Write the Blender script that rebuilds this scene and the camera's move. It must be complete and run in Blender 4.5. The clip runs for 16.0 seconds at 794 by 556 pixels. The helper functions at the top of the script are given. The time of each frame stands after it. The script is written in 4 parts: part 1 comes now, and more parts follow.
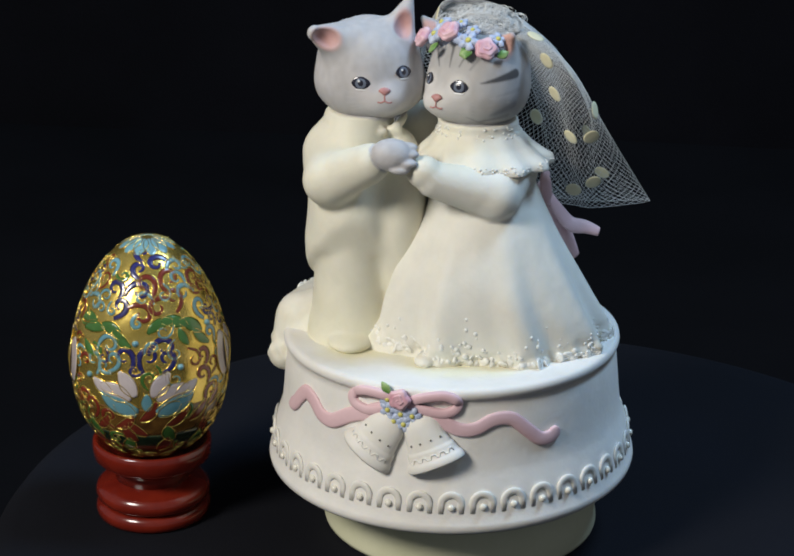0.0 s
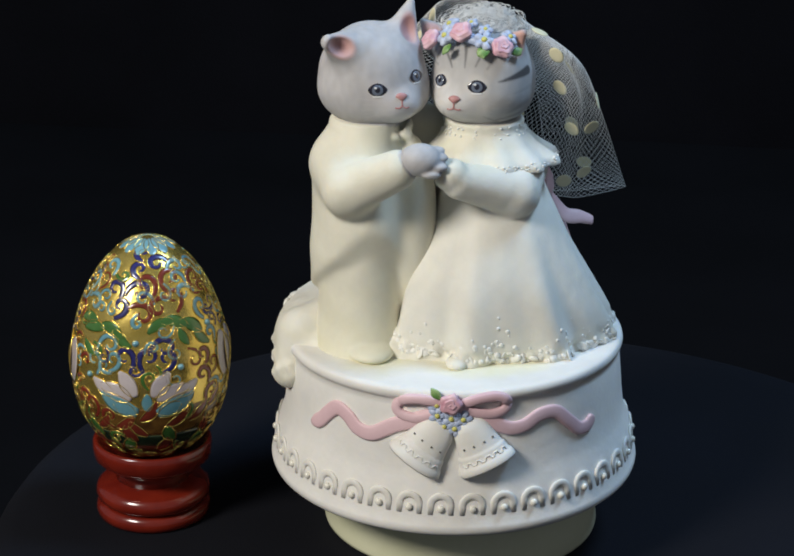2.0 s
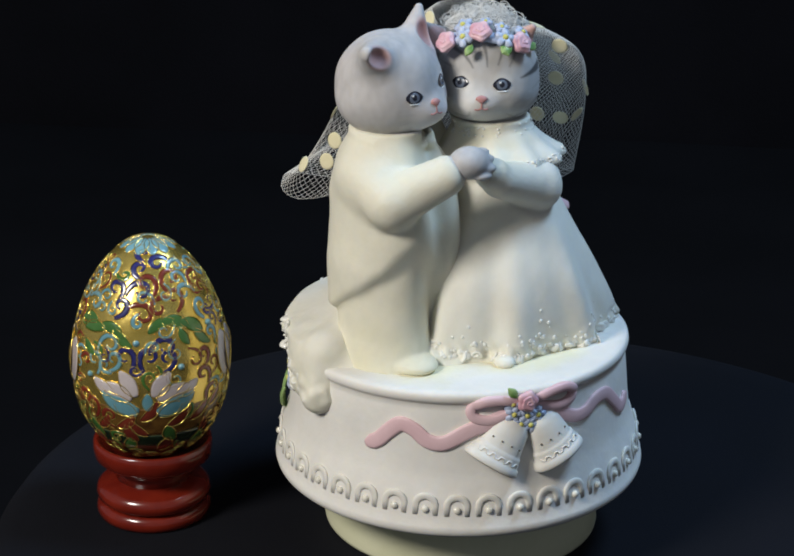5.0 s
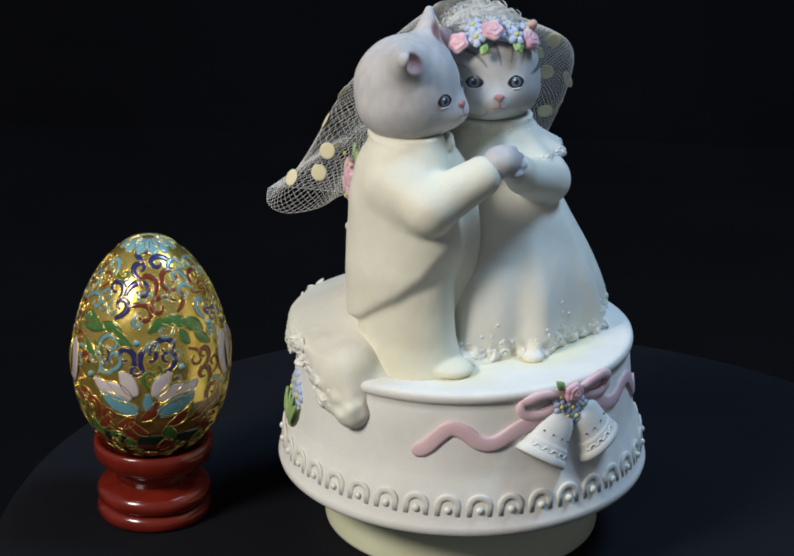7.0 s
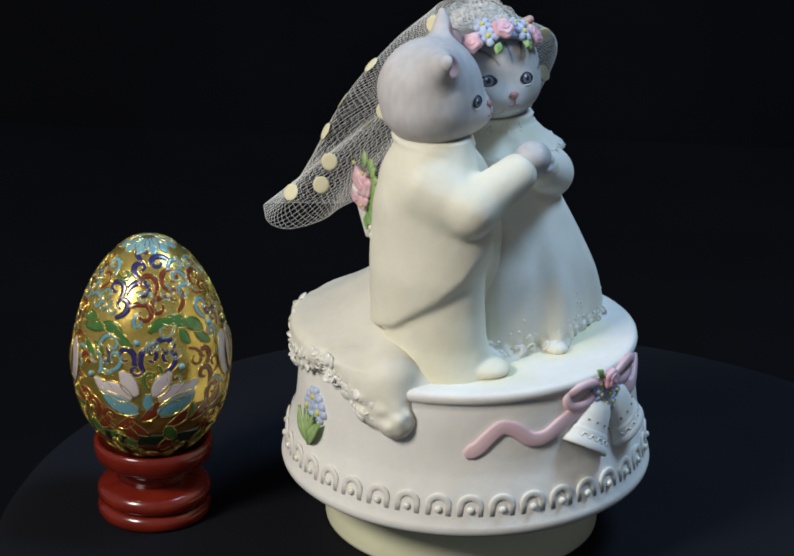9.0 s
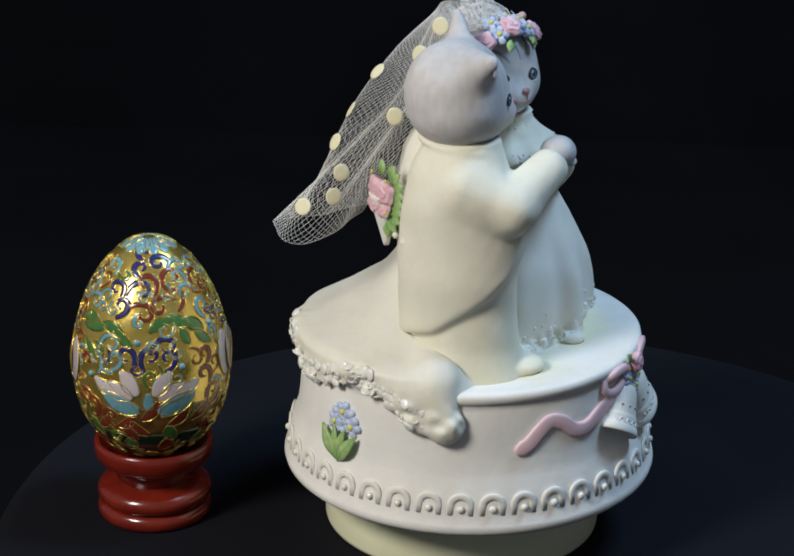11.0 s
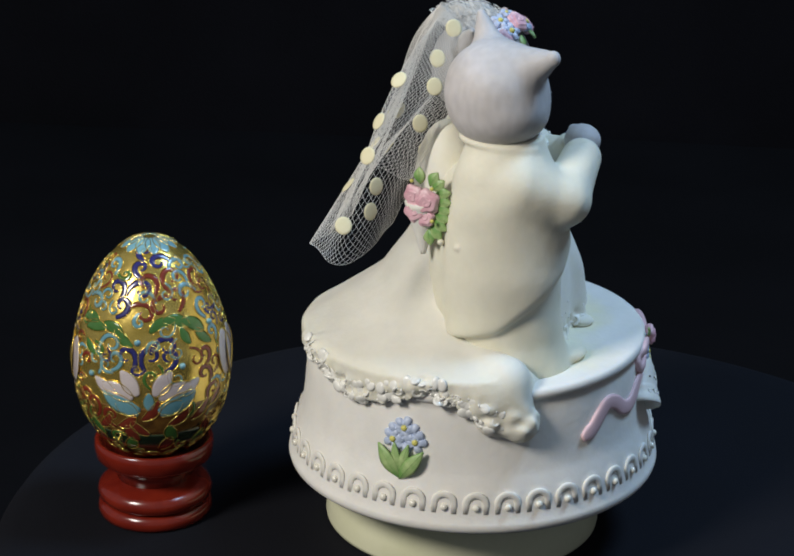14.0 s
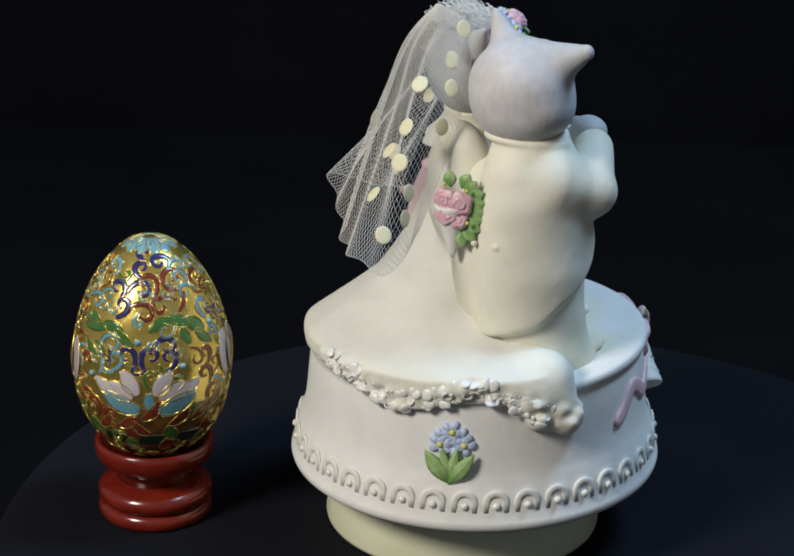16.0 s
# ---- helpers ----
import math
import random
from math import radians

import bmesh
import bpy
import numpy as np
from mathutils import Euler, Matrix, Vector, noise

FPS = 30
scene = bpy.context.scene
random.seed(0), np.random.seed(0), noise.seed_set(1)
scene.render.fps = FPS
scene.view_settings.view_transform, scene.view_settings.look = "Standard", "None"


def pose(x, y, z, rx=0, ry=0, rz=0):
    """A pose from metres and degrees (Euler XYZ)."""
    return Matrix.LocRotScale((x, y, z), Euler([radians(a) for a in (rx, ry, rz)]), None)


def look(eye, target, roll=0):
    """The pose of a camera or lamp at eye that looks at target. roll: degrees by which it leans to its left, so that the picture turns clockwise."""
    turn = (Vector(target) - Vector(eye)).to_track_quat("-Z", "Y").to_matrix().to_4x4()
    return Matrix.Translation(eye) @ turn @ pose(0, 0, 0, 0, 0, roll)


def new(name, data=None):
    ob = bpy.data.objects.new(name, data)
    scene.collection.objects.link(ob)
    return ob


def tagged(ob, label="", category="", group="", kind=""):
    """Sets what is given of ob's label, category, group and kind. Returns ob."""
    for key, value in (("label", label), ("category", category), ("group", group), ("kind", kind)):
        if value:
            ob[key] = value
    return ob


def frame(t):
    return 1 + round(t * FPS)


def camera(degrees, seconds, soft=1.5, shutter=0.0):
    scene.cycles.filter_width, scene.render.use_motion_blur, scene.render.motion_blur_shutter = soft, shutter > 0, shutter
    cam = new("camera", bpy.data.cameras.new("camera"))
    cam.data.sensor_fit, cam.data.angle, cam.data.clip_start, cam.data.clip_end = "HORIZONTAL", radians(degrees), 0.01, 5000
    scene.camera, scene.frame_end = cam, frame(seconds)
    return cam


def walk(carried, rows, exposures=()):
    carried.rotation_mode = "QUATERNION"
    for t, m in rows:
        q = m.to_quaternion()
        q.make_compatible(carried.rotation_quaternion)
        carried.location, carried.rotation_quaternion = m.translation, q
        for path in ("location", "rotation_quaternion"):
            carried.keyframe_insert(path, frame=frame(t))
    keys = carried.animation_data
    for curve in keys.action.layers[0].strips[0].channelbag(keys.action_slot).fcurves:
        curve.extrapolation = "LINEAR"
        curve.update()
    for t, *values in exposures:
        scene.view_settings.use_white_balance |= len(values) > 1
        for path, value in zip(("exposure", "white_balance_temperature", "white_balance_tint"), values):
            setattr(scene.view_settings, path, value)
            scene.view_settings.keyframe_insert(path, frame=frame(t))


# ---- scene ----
CM = 0.01

# ---- camera: on a tripod, hardly stirring ----
cam = camera(22.46, 16.0, 1.9)
EYE = (0.0, -0.55, 0.28234)
AIM = np.array([-0.0183358, 0.0160192, 0.0694733])
walk(cam, [(0.0, look(EYE, AIM, 1.28)),
           (8.0, look(EYE, AIM + np.array([-0.00034, 0.0, -0.00016]), 1.28)),
           (16.0, look(EYE, AIM + np.array([-0.00068, 0.0, -0.00032]), 1.28))])

# ---- light: a warm lamp up on one side, daylight on the other ----
world = bpy.data.worlds.new("room")
world.use_nodes = True
scene.world = world
world.node_tree.nodes["Background"].inputs[0].default_value = (0.80, 0.88, 1.0, 1)
world.node_tree.nodes["Background"].inputs[1].default_value = 0.15
scene.view_settings.exposure = 0.0


def area_lamp(name, eye, target, watts, size, colour):
    data = bpy.data.lights.new(name, "AREA")
    data.energy, data.size, data.color = watts, size, colour
    data.shape = "DISK"
    lamp = new(name, data)
    lamp.matrix_world = look(eye, target)
    return lamp


area_lamp("table_lamp_light", (-0.56, -0.56, 0.63), (0, 0, 0.09), 7.3, 0.26, (1.0, 0.955, 0.88))
area_lamp("window_light", (0.52, 0.08, 1.12), (0, 0, 0.09), 10.0, 0.36, (0.46, 0.70, 1.0))


# ---- materials ----
def shader(name, rough=0.5, metal=0.0, coat=0.0, spec=0.5):
    m = bpy.data.materials.new(name)
    m.use_nodes = True
    b = m.node_tree.nodes["Principled BSDF"]
    b.inputs["Roughness"].default_value = rough
    b.inputs["Metallic"].default_value = metal
    b.inputs["Coat Weight"].default_value = coat
    b.inputs["Coat Roughness"].default_value = 0.12
    b.inputs["Specular IOR Level"].default_value = spec
    return m, m.node_tree.nodes, m.node_tree.links, b


def surface(name, low, high, rough=0.5, metal=0.0, coat=0.0, grain=400.0, blotch=40.0, bump=0.1, spec=0.5, paint=False, sss=0.0):
    """A material whose colour wanders between low and high at two scales, with fine relief; paint multiplies in the painted colours."""
    m, nodes, links, b = shader(name, rough, metal, coat, spec)
    co = nodes.new("ShaderNodeTexCoord")
    n1, n2 = nodes.new("ShaderNodeTexNoise"), nodes.new("ShaderNodeTexNoise")
    n1.inputs["Scale"].default_value, n2.inputs["Scale"].default_value = blotch, grain
    n1.inputs["Detail"].default_value, n2.inputs["Detail"].default_value = 4, 3
    links.new(co.outputs["Object"], n1.inputs["Vector"])
    links.new(co.outputs["Object"], n2.inputs["Vector"])
    add = nodes.new("ShaderNodeMath")
    add.operation = "MULTIPLY_ADD"
    add.inputs[1].default_value = 0.35
    links.new(n2.outputs["Fac"], add.inputs[0])
    links.new(n1.outputs["Fac"], add.inputs[2])
    ramp = nodes.new("ShaderNodeValToRGB")
    ramp.color_ramp.elements[0].position, ramp.color_ramp.elements[1].position = 0.45, 0.95
    ramp.color_ramp.elements[0].color, ramp.color_ramp.elements[1].color = (*low, 1), (*high, 1)
    links.new(add.outputs[0], ramp.inputs[0])
    colour = ramp.outputs[0]
    if paint:
        at = nodes.new("ShaderNodeAttribute")
        at.attribute_name = "paint"
        mix = nodes.new("ShaderNodeMix")
        mix.data_type, mix.blend_type = "RGBA", "MULTIPLY"
        mix.inputs[0].default_value = 1.0
        links.new(colour, mix.inputs[6])
        links.new(at.outputs["Color"], mix.inputs[7])
        colour = mix.outputs[2]
    links.new(colour, b.inputs["Base Color"])
    rr = nodes.new("ShaderNodeMapRange")
    rr.inputs[3].default_value, rr.inputs[4].default_value = max(rough - 0.08, 0.02), rough + 0.1
    links.new(n1.outputs["Fac"], rr.inputs[0])
    links.new(rr.outputs[0], b.inputs["Roughness"])
    if sss:
        b.inputs["Subsurface Weight"].default_value = sss
        b.inputs["Subsurface Radius"].default_value = (0.0022, 0.0018, 0.0012)
    if bump:
        bp = nodes.new("ShaderNodeBump")
        bp.inputs["Strength"].default_value, bp.inputs["Distance"].default_value = bump, 0.0004
        links.new(n2.outputs["Fac"], bp.inputs["Height"])
        links.new(bp.outputs[0], b.inputs["Normal"])
    return m


BISQUE = surface("bisque_porcelain", (0.74, 0.72, 0.66), (0.82, 0.80, 0.75), 0.55, spec=0.35, grain=520, blotch=90, bump=0.14, sss=0.25)
PAINTED = surface("painted_bisque", (0.92, 0.92, 0.92), (1.0, 1.0, 1.0), 0.58, spec=0.35, grain=480, blotch=110, bump=0.26, paint=True, sss=0.25)
STAND = surface("cream_plastic", (0.68, 0.68, 0.46), (0.75, 0.74, 0.54), 0.45, grain=500, blotch=50, bump=0.05)
PEARL = surface("pearl_glaze", (0.80, 0.77, 0.66), (0.86, 0.83, 0.74), 0.18, coat=0.6, bump=0.0)
LACE = surface("glazed_lace", (0.78, 0.77, 0.72), (0.84, 0.83, 0.78), 0.35, coat=0.3, bump=0.05)
PINK = surface("pink_ribbon_paint", (0.68, 0.45, 0.48), (0.79, 0.57, 0.60), 0.5, bump=0.08)
ROSE = surface("rose_pink_paint", (0.62, 0.31, 0.38), (0.82, 0.58, 0.62), 0.42, bump=0.08, blotch=300)
BLUE = surface("pale_blue_paint", (0.38, 0.46, 0.64), (0.58, 0.64, 0.78), 0.42, bump=0.08, blotch=300)
YELLOW = surface("yellow_paint", (0.60, 0.55, 0.12), (0.70, 0.66, 0.20), 0.42, bump=0.08)
GREEN = surface("leaf_green_paint", (0.10, 0.28, 0.05), (0.42, 0.54, 0.24), 0.42, bump=0.08, blotch=300)
TULLE = surface("white_tulle", (0.72, 0.70, 0.66), (0.80, 0.78, 0.74), 0.7, bump=0.0)
FLOCK = surface("cream_flock", (0.72, 0.66, 0.42), (0.80, 0.74, 0.52), 0.9, bump=0.3)
LACQUER = surface("red_lacquered_wood", (0.12, 0.009, 0.005), (0.21, 0.020, 0.008), 0.22, coat=0.5, grain=350, blotch=60, bump=0.05)
GOLD = surface("gilt_metal", (0.74, 0.53, 0.11), (0.92, 0.70, 0.20), 0.22, metal=0.85, grain=900, blotch=160, bump=0.12)
CLOTH = surface("navy_black_cloth", (0.0019, 0.0023, 0.0047), (0.0042, 0.0050, 0.0092), 0.9, grain=1500, blotch=14, bump=0.5, spec=0.2)
VELVET = surface("black_backdrop_cloth", (0.002, 0.002, 0.003), (0.005, 0.005, 0.007), 0.95, grain=900, blotch=9, bump=0.5, spec=0.1)
UNDERCLOTH = surface("black_under_cloth", (0.0010, 0.0010, 0.0016), (0.0026, 0.0026, 0.0038), 0.95, grain=900, blotch=9, bump=0.5, spec=0.1)
NAVY = surface("navy_enamel", (0.012, 0.012, 0.09), (0.03, 0.03, 0.16), 0.2, coat=0.8, bump=0.05)
RUST = surface("rust_red_enamel", (0.12, 0.018, 0.010), (0.24, 0.04, 0.02), 0.2, coat=0.8, bump=0.05)
FERN = surface("fern_green_enamel", (0.035, 0.11, 0.02), (0.08, 0.20, 0.05), 0.2, coat=0.8, bump=0.05)
SKY = surface("turquoise_enamel", (0.09, 0.24, 0.30), (0.20, 0.40, 0.46), 0.2, coat=0.8, bump=0.05)
SHELL = surface("pink_white_enamel", (0.44, 0.38, 0.39), (0.64, 0.58, 0.58), 0.2, coat=0.8, bump=0.05)
AMBER = surface("brown_amber_enamel", (0.07, 0.03, 0.008), (0.20, 0.10, 0.02), 0.2, coat=0.8, bump=0.05, blotch=200)
DEEP = surface("black_green_enamel", (0.008, 0.018, 0.008), (0.03, 0.05, 0.02), 0.2, coat=0.8, bump=0.05)
EYE_DARK = surface("dark_eye_paint", (0.012, 0.012, 0.02), (0.03, 0.03, 0.045), 0.15, coat=0.5, bump=0.0)


# ---- mesh helpers; shapes are given in centimetres ----
def mesh_of(name, verts, faces, mats, smooth=True, index=None, paint=None):
    me = bpy.data.meshes.new(name)
    me.from_pydata([tuple(v) for v in np.asarray(verts) * CM], [], [tuple(f) for f in faces])
    for m in mats if isinstance(mats, (list, tuple)) else [mats]:
        me.materials.append(m)
    if index is not None:
        me.polygons.foreach_set("material_index", np.asarray(index, dtype=np.int32))
    if paint is not None:
        at = me.color_attributes.new("paint", "FLOAT_COLOR", "POINT")
        at.data.foreach_set("color", np.c_[paint, np.ones(len(paint))].astype(np.float32).ravel())
    me.polygons.foreach_set("use_smooth", [smooth] * len(me.polygons))
    me.update()
    return me


def part(name, data, parent, label="", m=None):
    """Links a mesh (from shape() or mesh_of()) as one object under its thing or part."""
    ob = new(name, data)
    ob.parent = parent
    if m is not None:
        ob.matrix_basis = m
    return tagged(ob, label)


def join(*shapes):
    verts, faces, n = [], [], 0
    for v, f in shapes:
        verts.append(np.asarray(v, dtype=float))
        faces += [tuple(i + n for i in q) for q in f]
        n += len(v)
    return np.concatenate(verts), faces


def shape(name, s, mats, smooth=True):
    return mesh_of(name, s[0], s[1], mats, smooth)


def place(s, m):
    v = np.asarray(s[0], dtype=float)
    m = np.array(m)
    return v @ m[:3, :3].T + m[:3, 3], s[1]


def revolve(profile, n=96):
    """A turned shape from (r, z) rows; the ends close on the axis."""
    p = np.array(profile, dtype=float)
    a = np.arange(n) * 2 * math.pi / n
    v = np.stack([np.outer(p[:, 0], np.cos(a)), np.outer(p[:, 0], np.sin(a)), np.repeat(p[:, 1:2], n, 1)], 2).reshape(-1, 3)
    f = [(i * n + j, i * n + (j + 1) % n, (i + 1) * n + (j + 1) % n, (i + 1) * n + j) for i in range(len(p) - 1) for j in range(n)]
    f.append(tuple(range(n))[::-1])
    f.append(tuple((len(p) - 1) * n + j for j in range(n)))
    return v, f


def spline(pts, n, closed=False):
    """A smooth row of n points through pts (any number of columns)."""
    p = np.array(pts, dtype=float)
    k = len(p)
    out = []
    for s in np.linspace(0, k if closed else k - 1, n, endpoint=not closed):
        i = min(int(s), k - 1 if closed else k - 2)
        t = s - i
        g = [p[(i + d) % k] if closed else p[min(max(i + d, 0), k - 1)] for d in (-1, 0, 1, 2)]
        out.append(0.5 * (2 * g[1] + (g[2] - g[0]) * t + (2 * g[0] - 5 * g[1] + 4 * g[2] - g[3]) * t * t + (3 * g[1] - g[0] - 3 * g[2] + g[3]) * t ** 3))
    return np.array(out)


def sweep(path, normals, wide, high, sides=8, closed=False, square=1.0):
    """An oval bar along path: wide across the way, high along the normals; wide and high may be rows."""
    p, nr = np.asarray(path, dtype=float), np.asarray(normals, dtype=float)
    k = len(p)
    t = np.roll(p, -1, 0) - np.roll(p, 1, 0) if closed else np.gradient(p, axis=0)
    t /= np.linalg.norm(t, axis=1)[:, None] + 1e-12
    b = np.cross(t, nr)
    b /= np.linalg.norm(b, axis=1)[:, None] + 1e-12
    nr = np.cross(b, t)
    wide, high = np.broadcast_to(wide, k), np.broadcast_to(high, k)
    a = np.arange(sides) * 2 * math.pi / sides
    ca, sa = np.sign(np.cos(a)) * np.abs(np.cos(a)) ** square, np.sign(np.sin(a)) * np.abs(np.sin(a)) ** square
    v = (p[:, None] + b[:, None] * (wide[:, None] * ca)[..., None] + nr[:, None] * (high[:, None] * sa)[..., None]).reshape(-1, 3)
    m = k if closed else k - 1
    f = [(i * sides + j, ((i + 1) % k) * sides + j, ((i + 1) % k) * sides + (j + 1) % sides, i * sides + (j + 1) % sides) for i in range(m) for j in range(sides)]
    if not closed:
        f.append(tuple(range(sides)))
        f.append(tuple((k - 1) * sides + j for j in range(sides))[::-1])
    return v, f


def ball(c, r, n=12):
    """An oval ball; r is one number or three."""
    a = np.linspace(-math.pi / 2, math.pi / 2, n // 2 + 1)[1:-1]
    v, f = revolve([(math.cos(x), math.sin(x)) for x in a], n)
    return v * np.broadcast_to(r, 3) + np.array(c, dtype=float), f


# ---- modelling in clay: soft unions of simple bodies, skinned as one mesh ----
def oval(P, c, r):
    q = P - np.array(c)
    r = np.array(np.broadcast_to(r, 3), dtype=float)
    k0 = np.linalg.norm(q / r, axis=-1)
    k1 = np.linalg.norm(q / (r * r), axis=-1)
    return k0 * (k0 - 1) / np.maximum(k1, 1e-6)


def limb(P, a, b, ra, rb):
    a, b = np.array(a, dtype=float), np.array(b, dtype=float)
    d = b - a
    t = np.clip(((P - a) @ d) / (d @ d), 0, 1)
    return np.linalg.norm(P - a - t[..., None] * d, axis=-1) - (ra + (rb - ra) * t)


def soft(a, b, k):
    h = np.clip(0.5 + 0.5 * (b - a) / k, 0, 1)
    return b + (a - b) * h - k * h * (1 - h)


def soft_cut(a, b, k):
    return -soft(-a, -b, k)


def loft(P, rows, ripple=None, ease=31):
    """A column of ovals (z, x, y, a, b); ripple(angle, z) swells it."""
    r = np.array(rows, dtype=float)
    zz = np.linspace(r[0, 0] - 0.5, r[-1, 0] + 0.5, 240)
    w = np.hanning(ease)
    w /= w.sum()
    z = P[..., 2]
    col = []
    for i in range(1, 5):
        y = np.interp(zz, r[:, 0], r[:, i])
        col.append(np.interp(z, zz, np.convolve(np.pad(y, ease // 2, mode="edge"), w, mode="valid")))
    dx, dy = (P[..., 0] - col[0]) / col[2], (P[..., 1] - col[1]) / col[3]
    rad = np.hypot(dx, dy)
    if ripple is not None:
        rad = rad / (1 + ripple(np.arctan2(dy, dx), z))
    side = (rad - 1) * np.minimum(col[2], col[3])
    return np.maximum(np.maximum(side, z - r[-1, 0]), r[0, 0] - z)


def wobble(P, amount=0.005):
    """Slight unevenness of hand-finished clay."""
    x, y, z = P[..., 0], P[..., 1], P[..., 2]
    return amount * (np.sin(3.1 * x + 1.7 * y) + np.sin(4.3 * y - 2.1 * z + 1) + np.sin(5.2 * z + 2.7 * x + 2) + 0.5 * np.sin(9.1 * x - 7.3 * z) * np.sin(8.3 * y + 1))


def skin(field, lo, hi, h):
    """The zero surface of a field as verts and quads."""
    lo, hi = np.array(lo, dtype=float), np.array(hi, dtype=float)
    n = np.ceil((hi - lo) / h).astype(int) + 1
    ax = [lo[i] + h * np.arange(n[i]) for i in range(3)]
    P = np.stack(np.meshgrid(*ax, indexing="ij"), -1)
    D = field(P) + wobble(P)
    s = D < 0
    acc, cnt = np.zeros((*(n - 1), 3)), np.zeros(n - 1)
    for a in range(3):
        b, c = [i for i in range(3) if i != a]
        for ob in (0, 1):
            for oc in (0, 1):
                i0, i1 = [None] * 3, [None] * 3
                i0[a], i1[a] = slice(0, -1), slice(1, None)
                for q, o in ((b, ob), (c, oc)):
                    i0[q] = i1[q] = slice(1, None) if o else slice(0, -1)
                i0, i1 = tuple(i0), tuple(i1)
                d0, d1 = D[i0], D[i1]
                x = s[i0] != s[i1]
                t = np.where(x, d0 / np.where(x, d0 - d1, 1), 0)
                p = P[i0].copy()
                p[..., a] += t * h
                acc += p * x[..., None]
                cnt += x
    used = cnt > 0
    ids = -np.ones(cnt.shape, dtype=int)
    ids[used] = np.arange(used.sum())
    verts = acc[used] / cnt[used][:, None]
    faces = []
    for a in range(3):
        b, c = (a + 1) % 3, (a + 2) % 3
        i0, i1 = [slice(None)] * 3, [slice(None)] * 3
        i0[a], i1[a] = slice(0, -1), slice(1, None)
        x = s[tuple(i0)] != s[tuple(i1)]
        k = np.argwhere(x)
        k = k[(k[:, b] > 0) & (k[:, c] > 0) & (k[:, b] < n[b] - 1) & (k[:, c] < n[c] - 1)]
        quad = []
        for db, dc in ((1, 1), (0, 1), (0, 0), (1, 0)):
            q = k.copy()
            q[:, b] -= db
            q[:, c] -= dc
            quad.append(ids[q[:, 0], q[:, 1], q[:, 2]])
        quad = np.stack(quad, 1)
        flip = ~s[tuple(i0)][k[:, 0], k[:, 1], k[:, 2]]
        quad[flip] = quad[flip][:, ::-1]
        faces.append(quad)
    return verts, np.concatenate(faces).tolist()


def snap(field, p):
    """The nearest place on a field's surface, and its normal."""
    p = np.array(p, dtype=float)
    for _ in range(12):
        g = np.array([(field(p + e) - field(p - e)) / 0.02 for e in np.eye(3) * 0.01])
        n = g / (np.linalg.norm(g) + 1e-9)
        p = p - n * float(field(p)) / max(np.linalg.norm(g), 0.3)
    return p, n


# ---- the setting ----
def build_setting():
    v, f = revolve([(0.01, 0.0), (14.0, 0.0), (15.0, -0.04), (15.5, -0.2), (15.75, -0.55), (15.8, -1.2), (15.85, -6.0), (0.01, -6.0)], 128)
    tagged(part("round_table", shape("round_table", place((v, f), pose(1.95, -0.45, 0)), CLOTH), None), "round display table covered in dark navy cloth", "table", kind="structure")
    n = 40
    g = np.linspace(-90, 90, n)
    v = [(x, y, -6.0 + 0.25 * noise.noise(Vector((x * 0.05, y * 0.05, 0)))) for x in g for y in g]
    f = [(i * n + j, (i + 1) * n + j, (i + 1) * n + j + 1, i * n + j + 1) for i in range(n - 1) for j in range(n - 1)]
    tagged(part("ground", mesh_of("ground", v, f, UNDERCLOTH), None), "black cloth spread under the round table", "cloth", kind="structure")
    v, m = [], 60
    for i in range(m):
        for j in range(m):
            x, z = -100 + 200 * i / (m - 1), -8 + 118 * j / (m - 1)
            v.append((x, 60 + 1.6 * noise.noise(Vector((x * 0.06, z * 0.012, 3))), z))
    f = [(i * m + j, (i + 1) * m + j, (i + 1) * m + j + 1, i * m + j + 1) for i in range(m - 1) for j in range(m - 1)]
    tagged(part("backdrop", mesh_of("backdrop", v, f, VELVET), None), "black cloth hung behind the table in soft folds", "backdrop", kind="structure")


build_setting()

# ---- the music box ----
# the turntable's axis leans a little; SPIN gives seconds and degrees of turn about it
SPIN = [(0, 0), (1, 7.42), (2, 14.86), (3, 22.24), (4, 29.58), (5.2, 38.5), (6.5, 48.22), (7.5, 55.75), (8.5, 63.34), (9.5, 70.95), (10.5, 78.5), (11.5, 86.0), (12.5, 93.47), (13.5, 100.95), (14.5, 108.43), (15.25, 114.05), (16, 119.7)]
AXIS = pose(0.298 * CM, 0, 0) @ pose(0, 0, 0, 0.423, 0, 0) @ pose(0, 0, 0, 0, -0.996, 0)
box = tagged(new("music_box"), "white porcelain music box with two cats on a cream stand", "music box")
DRUM = AXIS @ pose(-0.302 * CM, -0.226 * CM, 3.0 * CM) @ pose(0, 0, 0, 0.161, 0, 0) @ pose(0, 0, 0, 0, -0.471, 0) @ pose(0, 0, -3.0 * CM)

part("stand", shape("stand", place(revolve([(0.01, 0.0), (4.05, 0.0), (4.13, 0.04), (4.15, 0.14), (4.08, 0.6), (4.0, 1.4), (3.95, 2.5), (0.01, 2.5)], 96), pose(0.3, 0.0, 0)), STAND), box, "pale cream plastic stand")

